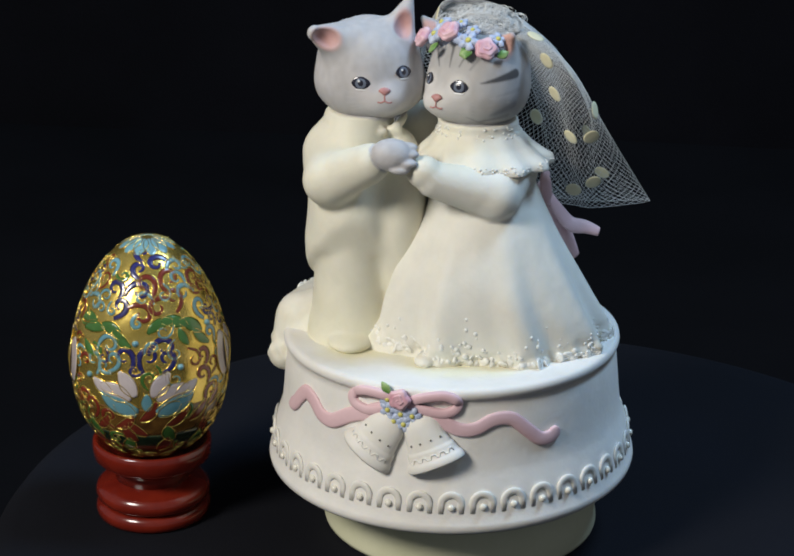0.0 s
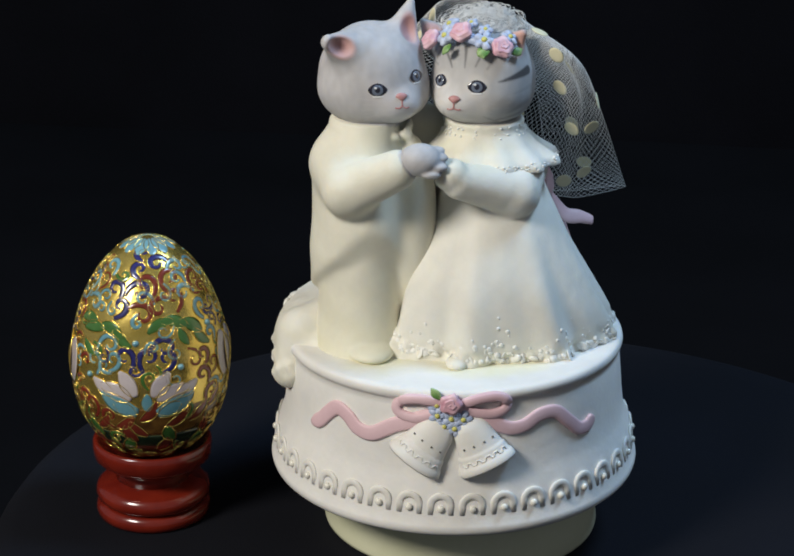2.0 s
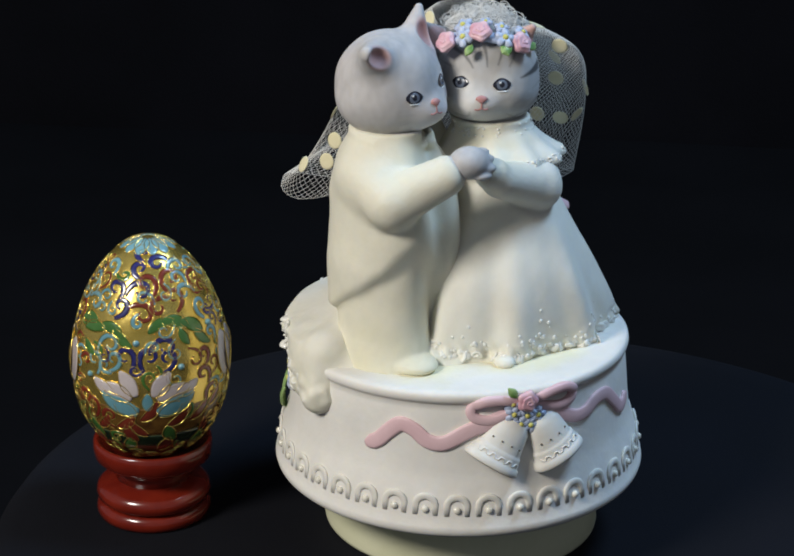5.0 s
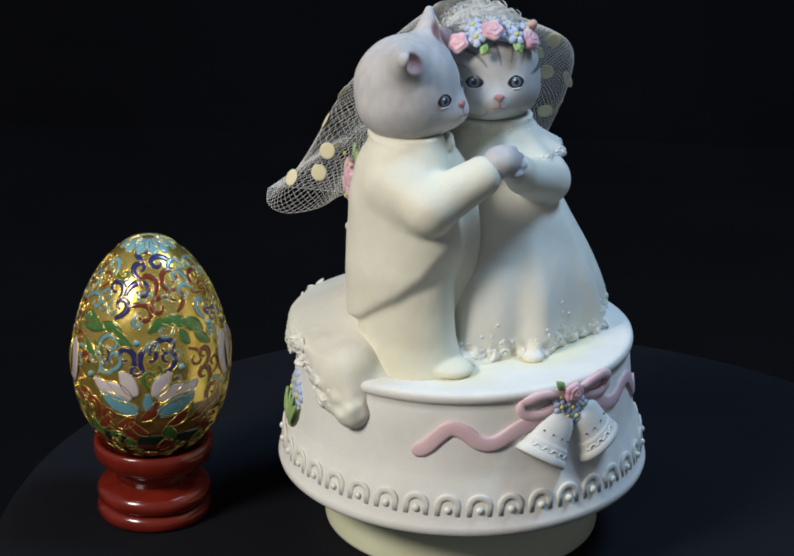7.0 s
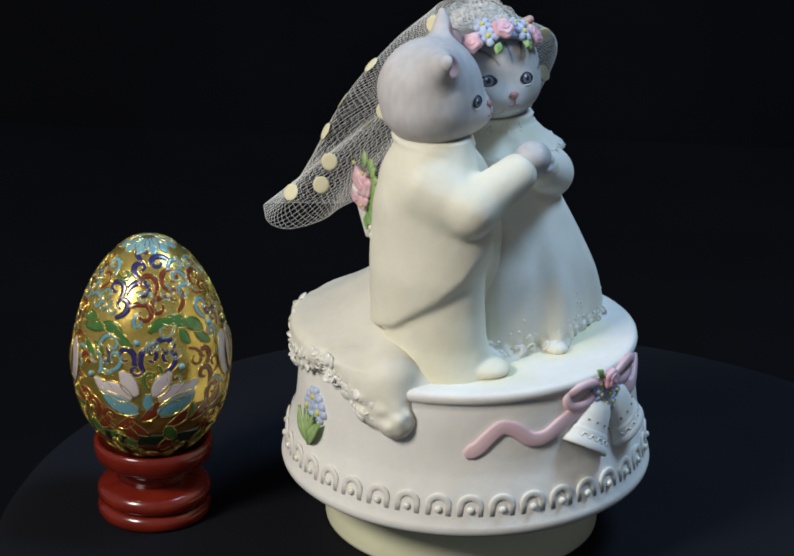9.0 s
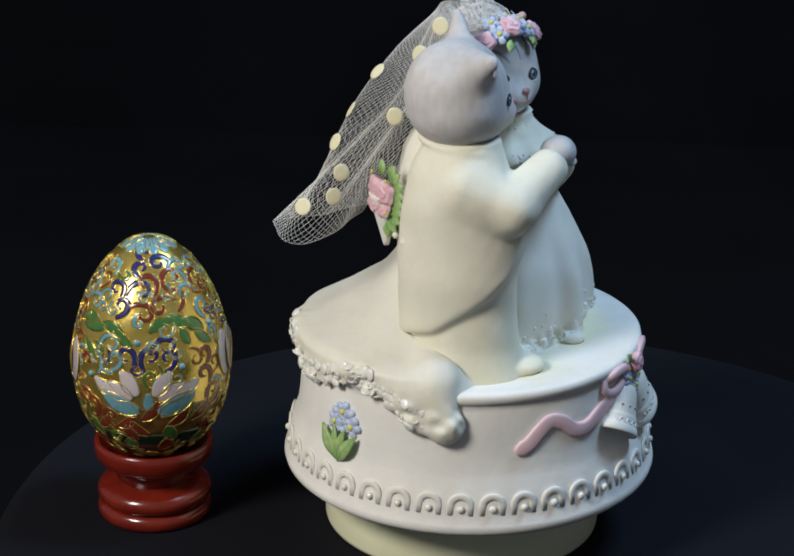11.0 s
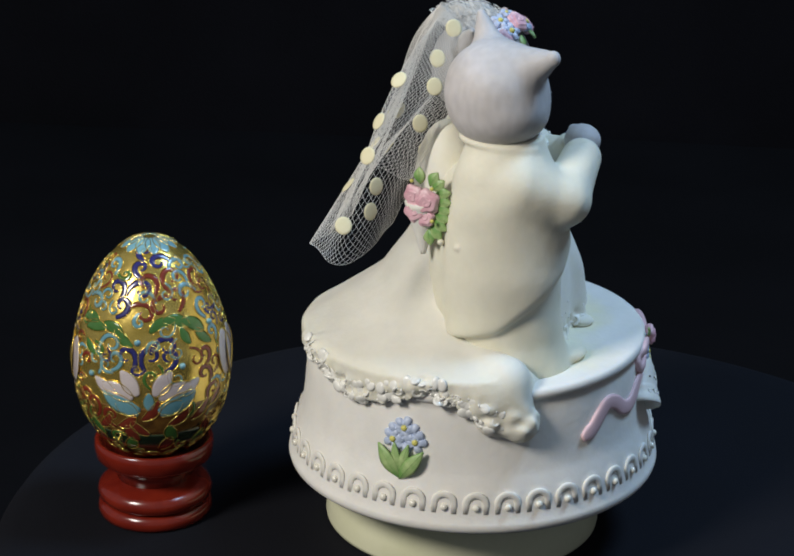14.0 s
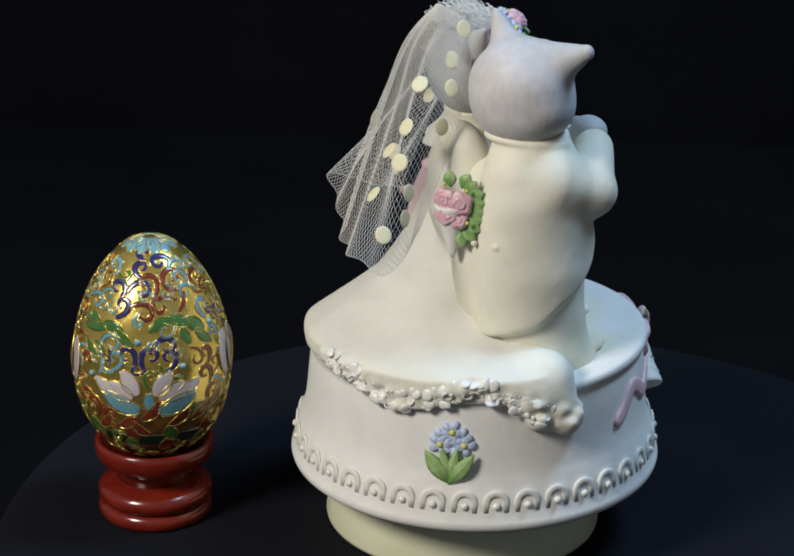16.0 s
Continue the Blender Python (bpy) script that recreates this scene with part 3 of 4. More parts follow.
def groom():
    def head(P):
        d = oval(P, (-2.6, -0.36, 14.06), (1.5, 1.42, 1.42))
        d = soft(d, oval(P, (-2.52, -0.48, 13.58), (1.56, 1.3, 1.0)), 0.3)
        d = soft(d, oval(P, (-2.12, -1.5, 13.45), (0.58, 0.42, 0.4)), 0.3)
        d = soft(d, limb(P, (-3.28, -0.88, 14.78), (-4.05, -1.48, 15.22), 0.7, 0.22), 0.25)
        d = soft(d, limb(P, (-1.85, -0.4, 14.95), (-1.5, -0.2, 15.95), 0.58, 0.12), 0.28)
        d = soft_cut(d, -oval(P, (-3.68, -1.98, 15.12), (0.5, 0.62, 0.45)), 0.08)
        d = soft_cut(d, -oval(P, (-1.6, -0.85, 15.45), (0.3, 0.36, 0.44)), 0.1)
        return d

    rows = [(6.1, -3.1, -0.55, 1.3, 1.6), (7.0, -3.1, -0.4, 1.3, 1.7), (8.0, -3.06, -0.38, 1.34, 1.72), (9.0, -3.06, -0.44, 1.39, 1.8), (10, -3.06, -0.44, 1.3, 1.76), (11, -3.1, -0.38, 1.3, 1.6), (12, -3.05, -0.35, 1.15, 1.35), (12.8, -2.9, -0.4, 0.9, 1.0)]
    legs = [(6.1, -3.05, -0.75, 1.32, 1.6), (7.0, -3.03, -0.55, 1.2, 1.5), (8.0, -3.02, -0.5, 1.14, 1.46), (10, -3.0, -0.5, 1.1, 1.46)]

    def body(P):
        coat = loft(P, rows)
        edge = np.interp(P[..., 1], [-2.5, -2.2, -1.8, -1.2, -0.5, 0.2, 1.4], [10.5, 9.75, 9.0, 8.48, 8.02, 7.58, 7.15])
        coat = soft_cut(coat, (edge - P[..., 2]) * 0.75, 0.22)
        d = soft(coat, loft(P, legs), 0.22)
        d = soft(d, limb(P, (-3.7, -0.55, 11.55), (-3.68, -1.83, 11.08), 0.82, 0.7), 0.3)
        d = soft(d, limb(P, (-3.68, -1.83, 11.08), (-2.5, -2.66, 11.88), 0.7, 0.56), 0.2)
        d = soft(d, limb(P, (-2.3, 0.1, 11.5), (-1.6, 0.4, 10.9), 0.6, 0.5), 0.3)
        d = soft(d, oval(P, (-2.1, 0.55, 9.3), (0.95, 1.0, 2.6)), 0.3)
        vent = limb(P, (-3.3, 1.5, 9.8), (-3.27, 1.45, 6.9), 0.09, 0.12)
        d = soft_cut(d, -vent, 0.12)
        d = soft(d, oval(P, (-2.3, -1.2, 12.36), (0.22, 0.14, 0.14)), 0.04)
        d = soft(d, oval(P, (-1.92, -1.02, 12.38), (0.22, 0.14, 0.14)), 0.04)
        for b in ((-3.62, 1.12, 9.93), (-3.0, 1.45, 9.92)):
            d = soft(d, oval(P, b, (0.1, 0.1, 0.1)), 0.02)
        d = soft(d, oval(P, (-3.0, -1.95, 6.35), (0.66, 0.85, 0.28)), 0.08)
        d = soft(d, oval(P, (-2.0, -1.7, 6.35), (0.5, 0.7, 0.26)), 0.08)
        ring = np.hypot(np.hypot((P[..., 0] + 2.75) / 1.08, (P[..., 1] + 0.42) / 1.16) - 1, (P[..., 2] - 12.62 - 0.12 * (P[..., 1] + 0.4)) * 0.9) - 0.09
        ring = np.maximum(ring, -1.1 - P[..., 1])
        d = soft(d, ring, 0.06)
        d = soft(d, oval(P, (-1.7, -0.7, 9.6), (0.8, 1.2, 2.7)), 0.3)
        return d

    def paw(P):
        d = oval(P, (-1.9, -2.88, 12.2), (0.6, 0.5, 0.46))
        for x, y, z in ((-1.5, -2.8, 12.42), (-1.45, -2.98, 12.26), (-1.5, -3.14, 12.05), (-1.68, -3.2, 11.88)):
            d = soft(d, oval(P, (x, y, z), (0.3, 0.2, 0.13)), 0.03)
        return d

    def colour(V):
        c = np.tile(CREAM, (len(V), 1))
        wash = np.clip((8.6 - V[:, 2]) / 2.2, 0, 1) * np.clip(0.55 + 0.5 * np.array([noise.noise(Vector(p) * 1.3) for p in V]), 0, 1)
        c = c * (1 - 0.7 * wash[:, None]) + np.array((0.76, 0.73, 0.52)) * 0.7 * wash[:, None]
        fur = np.maximum(np.clip(0.5 - (head(V) - 0.05) / 0.04, 0, 1), np.clip(0.5 - (paw(V) - 0.05) / 0.04, 0, 1))
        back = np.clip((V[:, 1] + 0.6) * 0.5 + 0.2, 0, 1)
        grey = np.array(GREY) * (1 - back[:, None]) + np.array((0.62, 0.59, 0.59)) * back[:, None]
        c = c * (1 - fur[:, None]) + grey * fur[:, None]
        streak = np.array([noise.noise(Vector((p[0] * 6, p[1] * 6, p[2] * 3))) + 0.6 * noise.noise(Vector(p) * 2.2) for p in V])
        c = c * (1 + 0.085 * (streak * fur)[:, None])
        light = near(V, (-2.15, -1.75, 13.4), (0.75, 0.6, 0.5), 0.8)
        rims = [(0.6 * near(V, e, 0.34, 0.5) * fur, (0.66, 0.63, 0.63)) for e in ((-2.74, -1.72, 13.9), (-1.62, -1.38, 14.15))]
        for k in range(5):
            line = [snap(head, np.array((-2.55 - 0.95 * q, -1.95 + 0.75 * q, 13.62 - 0.11 * k + q * (0.1 - 0.07 * k))))[0] for q in (0, 0.5, 1)]
            gap = np.minimum(limb(V, line[0], line[1], 0.012, 0.012), limb(V, line[1], line[2], 0.012, 0.006))
            rims.append((0.4 * np.clip(0.5 - gap / 0.03, 0, 1) * fur, (0.72, 0.70, 0.68)))
        return paint_mix(c, rims + [(0.75 * light * fur, (0.70, 0.67, 0.67)), (near(V, (-3.68, -1.85, 15.1), (0.46, 0.6, 0.42), 0.35) * fur, INNER), (near(V, (-1.6, -0.8, 15.45), (0.3, 0.4, 0.48), 0.4) * fur, INNER)])

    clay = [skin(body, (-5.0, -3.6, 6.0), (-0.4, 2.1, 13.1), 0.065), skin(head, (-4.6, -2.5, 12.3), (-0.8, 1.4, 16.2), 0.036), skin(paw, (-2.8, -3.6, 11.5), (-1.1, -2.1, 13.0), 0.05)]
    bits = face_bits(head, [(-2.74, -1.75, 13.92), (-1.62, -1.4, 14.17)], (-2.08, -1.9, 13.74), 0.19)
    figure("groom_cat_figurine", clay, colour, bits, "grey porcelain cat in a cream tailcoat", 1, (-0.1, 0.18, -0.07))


def bride():
    def head(P):
        d = oval(P, (0.42, -0.72, 14.05), (1.42, 1.42, 1.36))
        d = soft(d, oval(P, (0.35, -0.8, 13.55), (1.45, 1.42, 1.0)), 0.3)
        d = soft(d, oval(P, (-0.55, -1.55, 13.42), (0.55, 0.5, 0.4)), 0.35)
        d = soft(d, limb(P, (0.95, -1.15, 14.75), (1.25, -1.6, 15.3), 0.56, 0.12), 0.25)
        d = soft(d, limb(P, (-0.75, 0.0, 14.85), (-1.2, 0.0, 15.35), 0.48, 0.1), 0.25)
        d = soft_cut(d, -oval(P, (1.0, -1.85, 15.05), (0.26, 0.3, 0.3)), 0.08)
        return d

    rows = [(6.15, 1.05, -0.98, 3.5, 2.55), (6.9, 1.0, -1.12, 3.3, 2.6), (8.3, 0.72, -1.18, 2.75, 2.38), (10.0, 0.8, -1.1, 1.75, 1.65), (11.0, 0.65, -0.95, 1.45, 1.25), (12.0, 0.5, -0.8, 1.2, 1.1), (12.8, 0.42, -0.75, 0.85, 0.85)]
    train_rows = [(6.0, -0.7, 1.4, 4.7, 4.2), (6.45, -0.6, 1.35, 4.5, 3.8), (6.9, -0.2, 1.15, 3.7, 2.9), (7.8, 0.3, 0.6, 2.3, 1.9), (9.0, 0.6, 0.0, 1.6, 1.5), (10.4, 0.7, -0.6, 1.2, 1.2)]

    def folds(a, z):
        k = np.clip((10.5 - z) / 4.5, 0, 1)
        return k * (0.062 * np.sin(9 * a + 0.6) + 0.022 * np.sin(16 * a + 1.0 + 0.25 * z))

    def body(P):
        d = loft(P, rows, folds, 75)
        train = loft(P, train_rows, lambda a, z: np.clip((9 - z) / 4, 0, 1) * 0.02 * np.sin(11 * a))
        rim = np.hypot(P[..., 0] + 0.05, P[..., 1] + 0.25) - 5.05
        train = soft_cut(train, rim, 0.2)
        d = soft(d, train, 0.5)
        # hem that hangs over the drum's lip
        az = np.degrees(np.arctan2(P[..., 1] + 0.4, P[..., 0] + 0.05)) % 360
        low = np.interp(az, [55, 80, 100, 115, 124, 132, 141, 150, 156, 164, 172], [6.25, 6.1, 6.1, 5.75, 5.45, 5.5, 5.75, 6.15, 5.8, 5.5, 5.1])
        low = low + 0.12 * np.abs(np.sin(np.radians(az) * 20))
        flap = np.maximum(np.maximum(np.abs(np.hypot(P[..., 0] + 0.05, P[..., 1] + 0.25) - 4.99) - 0.17, P[..., 2] - 6.5), low - P[..., 2])
        flap = np.maximum(flap, np.maximum(92 - az, az - 170) * 0.08)
        d = soft(d, flap, 0.25)
        # the train's end lobe, heaped up and hanging over the lip
        lobe = limb(P, (-3.3, 0.9, 6.5), (-4.55, 0.0, 6.3), 0.66, 0.68)
        lobe = soft(lobe, limb(P, (-4.3, 1.2, 6.3), (-4.85, 0.5, 5.95), 0.5, 0.4), 0.4)
        lobe = soft(lobe, limb(P, (-4.72, 0.05, 6.15), (-5.02, -0.3, 5.2), 0.58, 0.54), 0.4)
        lobe = soft(lobe, limb(P, (-4.7, 0.7, 6.05), (-4.95, 0.5, 5.32), 0.5, 0.42), 0.4)
        d = soft(d, lobe, 0.25)
        # moulded lace in low relief near every hem
        x, y, z = P[..., 0], P[..., 1], P[..., 2]
        edge = np.clip(1 - np.abs(z - low - 0.25) / 0.5, 0, 1) * (az > 98) * (az < 190) * (np.hypot(x + 0.05, y + 0.4) > 4.5)
        edge = np.maximum(edge, np.clip((6.95 - z) / 0.4, 0, 1) * (y < 0.8) * (x > -2.9))
        d = d - edge * np.where(y < 0.5, 0.05, 0.075) * (np.sin(11 * x + 2 * z) * np.sin(10 * y + 1) + np.sin(12 * z + 4 * x) * np.sin(9 * x - 6 * y))
        # puffed sleeve, forearm and far sleeve
        d = soft(d, limb(P, (1.35, -1.35, 11.4), (0.95, -2.25, 10.95), 0.8, 0.72), 0.15)
        d = soft(d, limb(P, (0.95, -2.25, 10.95), (-0.75, -2.75, 11.5), 0.72, 0.5), 0.12)
        d = soft(d, oval(P, (-1.02, -2.8, 11.72), (0.5, 0.46, 0.46)), 0.06)
        # the back of the bodice, close against the other cat's side
        d = soft(d, oval(P, (-1.0, 0.75, 10.9), (1.1, 0.95, 1.9)), 0.4)
        # feet
        d = soft(d, oval(P, (-0.85, -3.35, 6.36), (0.3, 0.36, 0.18)), 0.05)
        return d

    def cape(P):
        def rip(a, z):
            return np.clip((12.5 - z) / 0.9, 0, 1) * 0.055 * np.sin(11 * a + 0.5)
        return loft(P, [(11.55, 0.6, -0.95, 1.95, 1.72), (11.75, 0.6, -0.95, 1.9, 1.66), (12.1, 0.52, -0.85, 1.45, 1.35), (12.5, 0.45, -0.78, 1.12, 1.1), (12.75, 0.42, -0.75, 1.15, 1.12)], rip)

    def colour(V):
        c = np.tile((0.80, 0.78, 0.70), (len(V), 1))
        fur = np.clip(0.5 - (head(V) - 0.05) / 0.04, 0, 1) * (V[:, 2] > 12.4)
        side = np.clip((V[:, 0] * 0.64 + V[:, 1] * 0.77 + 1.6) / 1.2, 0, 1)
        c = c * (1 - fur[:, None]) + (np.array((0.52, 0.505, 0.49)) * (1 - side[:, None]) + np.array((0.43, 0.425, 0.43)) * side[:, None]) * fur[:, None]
        streak = np.array([noise.noise(Vector((p[0] * 6, p[1] * 6, p[2] * 3))) + 0.6 * noise.noise(Vector(p) * 2.2) for p in V])
        c = c * (1 + 0.085 * (streak * fur)[:, None])
        tint = np.array([0.5 + 0.6 * noise.noise(Vector(p) * 1.6) for p in V])
        coats = [(np.clip(0.7 * tint, 0, 0.6) * (1 - fur) * np.clip((V[:, 2] - 11.5) / 0.4, 0, 1) * np.clip(1.3 - V[:, 0], 0, 1), (0.79, 0.745, 0.55)),
                 (np.clip(0.5 * tint, 0, 0.5) * (1 - fur) * np.clip((6.9 - V[:, 2]) / 0.5, 0, 1), (0.79, 0.755, 0.56))]
        coats += [(0.4 * near(V, (-0.3, -1.6, 14.75), (0.75, 0.8, 0.38), 0.9) * fur, (0.30, 0.30, 0.30))]
        coats += [(0.7 * near(V, e, 0.34, 0.45) * fur, (0.70, 0.68, 0.65)) for e in ((-0.12, -2.0, 13.93), (-1.05, -1.4, 13.98))]
        coats += [(0.75 * near(V, (-0.65, -1.75, 13.35), (0.75, 0.7, 0.5), 0.8) * fur, (0.74, 0.71, 0.68))]
        dark = (0.05, 0.05, 0.055)
        for (x0, z0, w0), (x1, z1, w1), strength in (((0.45, 14.1, 0.015), (1.4, 14.3, 0.13), 0.9), ((0.75, 13.2, 0.05), (1.4, 13.45, 0.09), 0.2), ((0.5, 12.98, 0.04), (1.2, 13.12, 0.08), 0.35), ((0.9, 13.75, 0.02), (1.5, 13.85, 0.06), 0.15),
                                                     ((-0.15, 14.5, 0.015), (0.12, 14.95, 0.05), 0.7), ((-0.42, 14.45, 0.015), (-0.32, 14.95, 0.05), 0.7), ((-0.7, 14.4, 0.02), (-0.78, 14.9, 0.06), 0.7), ((0.15, 14.45, 0.02), (0.45, 14.8, 0.05), 0.5),
                                                     ((-0.95, 14.35, 0.02), (-1.05, 14.7, 0.05), 0.5), ((-0.98, 13.25, 0.03), (-0.85, 12.95, 0.05), 0.3), ((0.1, 13.1, 0.02), (0.55, 12.9, 0.05), 0.3)):
            line = [front(head, x0 + (x1 - x0) * q, z0 + (z1 - z0) * q) for q in np.linspace(0, 1, 6)]
            gap = np.min([limb(V, line[i], line[i + 1], w0 + (w1 - w0) * i / 5, w0 + (w1 - w0) * (i + 1) / 5) for i in range(5)], axis=0)
            coats.append((strength * np.clip(0.5 - gap / 0.05, 0, 1) * fur, dark))
        for k in range(5):
            line = [front(head, 0.25 + q * 1.0, 13.62 - 0.12 * k + q * (0.12 - 0.08 * k)) for q in (0, 0.5, 1)]
            gap = np.minimum(limb(V, line[0], line[1], 0.012, 0.012), limb(V, line[1], line[2], 0.012, 0.006))
            coats.append((0.45 * np.clip(0.5 - gap / 0.03, 0, 1) * fur, (0.72, 0.70, 0.68)))
        coats.append((near(V, (1.05, -1.75, 15.08), (0.36, 0.34, 0.4), 0.4) * fur, (0.66, 0.40, 0.34)))
        coats.append((0.8 * near(V, (-1.05, -0.3, 15.1), (0.34, 0.3, 0.34), 0.4) * fur, INNER))
        return paint_mix(c, coats)

    hem_lace(body, cape)
    clay = [skin(body, (-5.7, -4.2, 4.6), (4.8, 5.1, 12.9), 0.075), skin(cape, (-1.6, -3.0, 11.5), (2.8, 1.1, 12.8), 0.06), skin(head, (-1.9, -2.5, 12.3), (2.1, 1.0, 15.7), 0.036)]
    bits = face_bits(head, [(-0.1, -2.0, 13.95), (-1.0, -1.3, 14.0)], (-0.75, -2.0, 13.62), 0.19)
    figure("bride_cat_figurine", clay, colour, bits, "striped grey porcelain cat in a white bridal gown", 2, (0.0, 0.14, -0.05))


groom()
bride()


# ---- veil ----
def build_veil():
    nu, nv = 176, 88
    top = [(1.2, -0.9, 15.1), (1.45, -0.9, 15.2), (1.55, -0.4, 15.35), (1.3, 0.2, 15.55), (0.8, 0.5, 15.72), (0.05, 0.7, 15.8), (-0.68, 0.6, 15.7), (-0.8, 0.2, 15.3)]
    upper = [(1.6, -0.8, 14.3), (2.55, -1.65, 14.5), (2.8, -1.35, 14.45), (2.5, 0.3, 14.45), (1.5, 1.1, 14.55), (0.2, 1.3, 14.55), (-1.1, 1.75, 14.65), (-1.05, 0.45, 14.4)]
    middle = [(2.2, -0.3, 12.7), (3.1, -1.2, 13.0), (3.85, -0.6, 12.6), (3.4, 0.8, 12.6), (1.8, 1.7, 12.6), (-0.3, 2.2, 12.8), (-2.0, 2.95, 12.8), (-1.3, 0.9, 13.0)]
    low = [(2.75, 0.7, 9.8), (4.0, 1.0, 9.6), (5.5, 1.74, 9.62), (3.0, 2.6, 9.3), (0.3, 3.8, 9.4), (-2.85, 5.0, 10.05), (-2.95, 4.0, 9.5), (-1.9, 2.5, 10.2)]
    rails = [spline(c, 900) for c in (top, upper, middle, low)]
    run = np.concatenate([[0], np.cumsum(sum(np.linalg.norm(np.diff(r, axis=0), axis=1) for r in rails[1:]))])
    pick = np.interp(np.linspace(0, run[-1], nu), run, np.arange(900)).round().astype(int)
    rails = [r[pick] for r in rails]
    out = (rails[3] - [0.5, 0.0, 0]) * [1, 1, 0]
    out = out / np.linalg.norm(out, axis=1)[:, None]
    wave = 0.13 * np.sin(np.linspace(0, 40, nu))
    G = np.stack([spline([r[i] for r in rails], nv) for i in range(nu)])
    for j in range(nv):
        G[:, j] += out * (wave * math.sin(min(1.4 * j / nv, 1) * 1.5))[:, None]
    # diagonal threads of the net, each a fine three-sided strand
    a, b = [], []
    idx = np.arange(nu * nv).reshape(nu, nv)
    for s in (1, -1):
        for i in range(nu):
            for j in range(nv - 1):
                k = i + s
                if 0 <= k < nu and (i + j) % 2 == 0:
                    a.append(idx[i, j])
                    b.append(idx[k, j + 1])
    a += list(idx[:-1, -1]) + list(idx[0, :-1]) + list(idx[-1, :-1])
    b += list(idx[1:, -1]) + list(idx[0, 1:]) + list(idx[-1, 1:])
    P = G.reshape(-1, 3)
    A, B = P[a], P[b]
    d = B - A
    d /= np.linalg.norm(d, axis=1)[:, None] + 1e-9
    e = np.cross(d, [0.3, 0.2, 0.93])
    e /= np.linalg.norm(e, axis=1)[:, None] + 1e-9
    g = np.cross(d, e)
    r = 0.006
    ring = [e * r, (-0.5 * e + 0.866 * g) * r, (-0.5 * e - 0.866 * g) * r]
    V = np.stack([A + ring[0], A + ring[1], A + ring[2], B + ring[0], B + ring[1], B + ring[2]], 1).reshape(-1, 3)
    F = []
    for k in range(len(a)):
        o = 6 * k
        F += [(o, o + 1, o + 4, o + 3), (o + 1, o + 2, o + 5, o + 4), (o + 2, o, o + 3, o + 5)]
    veil = part("veil", mesh_of("veil", V, F, TULLE), box, "white tulle veil with cream dots")
    dot = shape("dot", ball((0, 0, 0), (0.24, 0.26, 0.022), 14), FLOCK)
    for column in ("12 20 52", "7 38 64", "26 8 41", "20 51", "17 61", "68 50", "122 56 60", "117 43 50", "131 46", "128 22", "97 52 58",
                   "118 31", "132 34", "114 61", "127 6", "40 30", "48 52", "38 60"):
        ii, *downs = [round(int(k) * 1.257) for k in column.split()]
        for jj in downs:
            n = np.cross(G[ii + 1, jj] - G[ii - 1, jj], G[ii, jj + 1] - G[ii, jj - 1])
            m = Vector(n).to_track_quat("Z", "Y").to_matrix().to_4x4()
            m.translation = Vector(G[ii, jj])
            part("dot", dot, veil, "cream flocked dot", in_cm(m))
    return veil


veil = build_veil()

# ---- egg and its stand ----
EGG = (-9.03, -0.65)


def egg_radius(z):
    """The egg's radius at a height (centimetres)."""
    u = np.clip((np.asarray(z) - 1.95) / 6.87, 0, 1)
    return 2.31 * np.sqrt(np.maximum(1 - (2 * u - 1) ** 2, 0)) * (1 - 0.13 * (2 * u - 1)) * 1.0


MERIDIAN = np.stack([1.95 + 6.87 * (1 - np.cos(np.linspace(0, math.pi, 400))) / 2] * 2)
MERIDIAN[1] = np.concatenate([[0], np.cumsum(np.hypot(np.diff(MERIDIAN[0]), np.diff(egg_radius(MERIDIAN[0]))))])


def on_egg(u, v, az, z, out=0.0):
    """Points u across and v up from a place on the egg; az counts from the side towards the camera's table edge."""
    s = np.interp(z, MERIDIAN[0], MERIDIAN[1]) + np.asarray(v)
    zz = np.interp(s, MERIDIAN[1], MERIDIAN[0])
    r = np.maximum(egg_radius(zz), 0.15)
    a = np.radians(az - 80.6) + np.asarray(u) / r
    dz = np.interp(s + 0.02, MERIDIAN[1], MERIDIAN[0]) - np.interp(s - 0.02, MERIDIAN[1], MERIDIAN[0])
    dr = egg_radius(np.interp(s + 0.02, MERIDIAN[1], MERIDIAN[0])) - egg_radius(np.interp(s - 0.02, MERIDIAN[1], MERIDIAN[0]))
    l = np.hypot(dz, dr) + 1e-9
    n = np.stack([dz / l * np.cos(a), dz / l * np.sin(a), -dr / l], -1)
    return np.stack([r * np.cos(a), r * np.sin(a), zz], -1) + n * out, n


def scroll_line(length, turn, flip, curl=330, n=26):
    """A stem that curls up at its end, centred on its place."""
    s = np.linspace(0, 1, n)
    h = np.radians(turn + flip * curl * s ** 1.9)
    x, y = np.cumsum(np.cos(h)) * length / n, np.cumsum(np.sin(h)) * length / n
    return x - x.mean(), y - y.mean(), s


def scroll(az, z, length, turn, flip, wide=0.075, curl=330):
    """An enamel scroll and the gilt wires along its two edges."""
    x, y, s = scroll_line(length, turn, flip, curl)
    p, n = on_egg(x, y, az, z, 0.0)
    w = wide * (0.35 + 0.9 * np.sin(math.pi * np.clip(s * 0.85 + 0.15, 0, 1)))
    enamel = sweep(p, n, w, 0.014, 6)
    t = np.gradient(p, axis=0)
    t /= np.linalg.norm(t, axis=1)[:, None]
    b = np.cross(t, n)
    wires = [sweep(p + b * (k * (w + 0.012))[:, None] + n * 0.004, n, 0.011, 0.014, 5) for k in (1, -1)]
    return enamel, join(*wires)


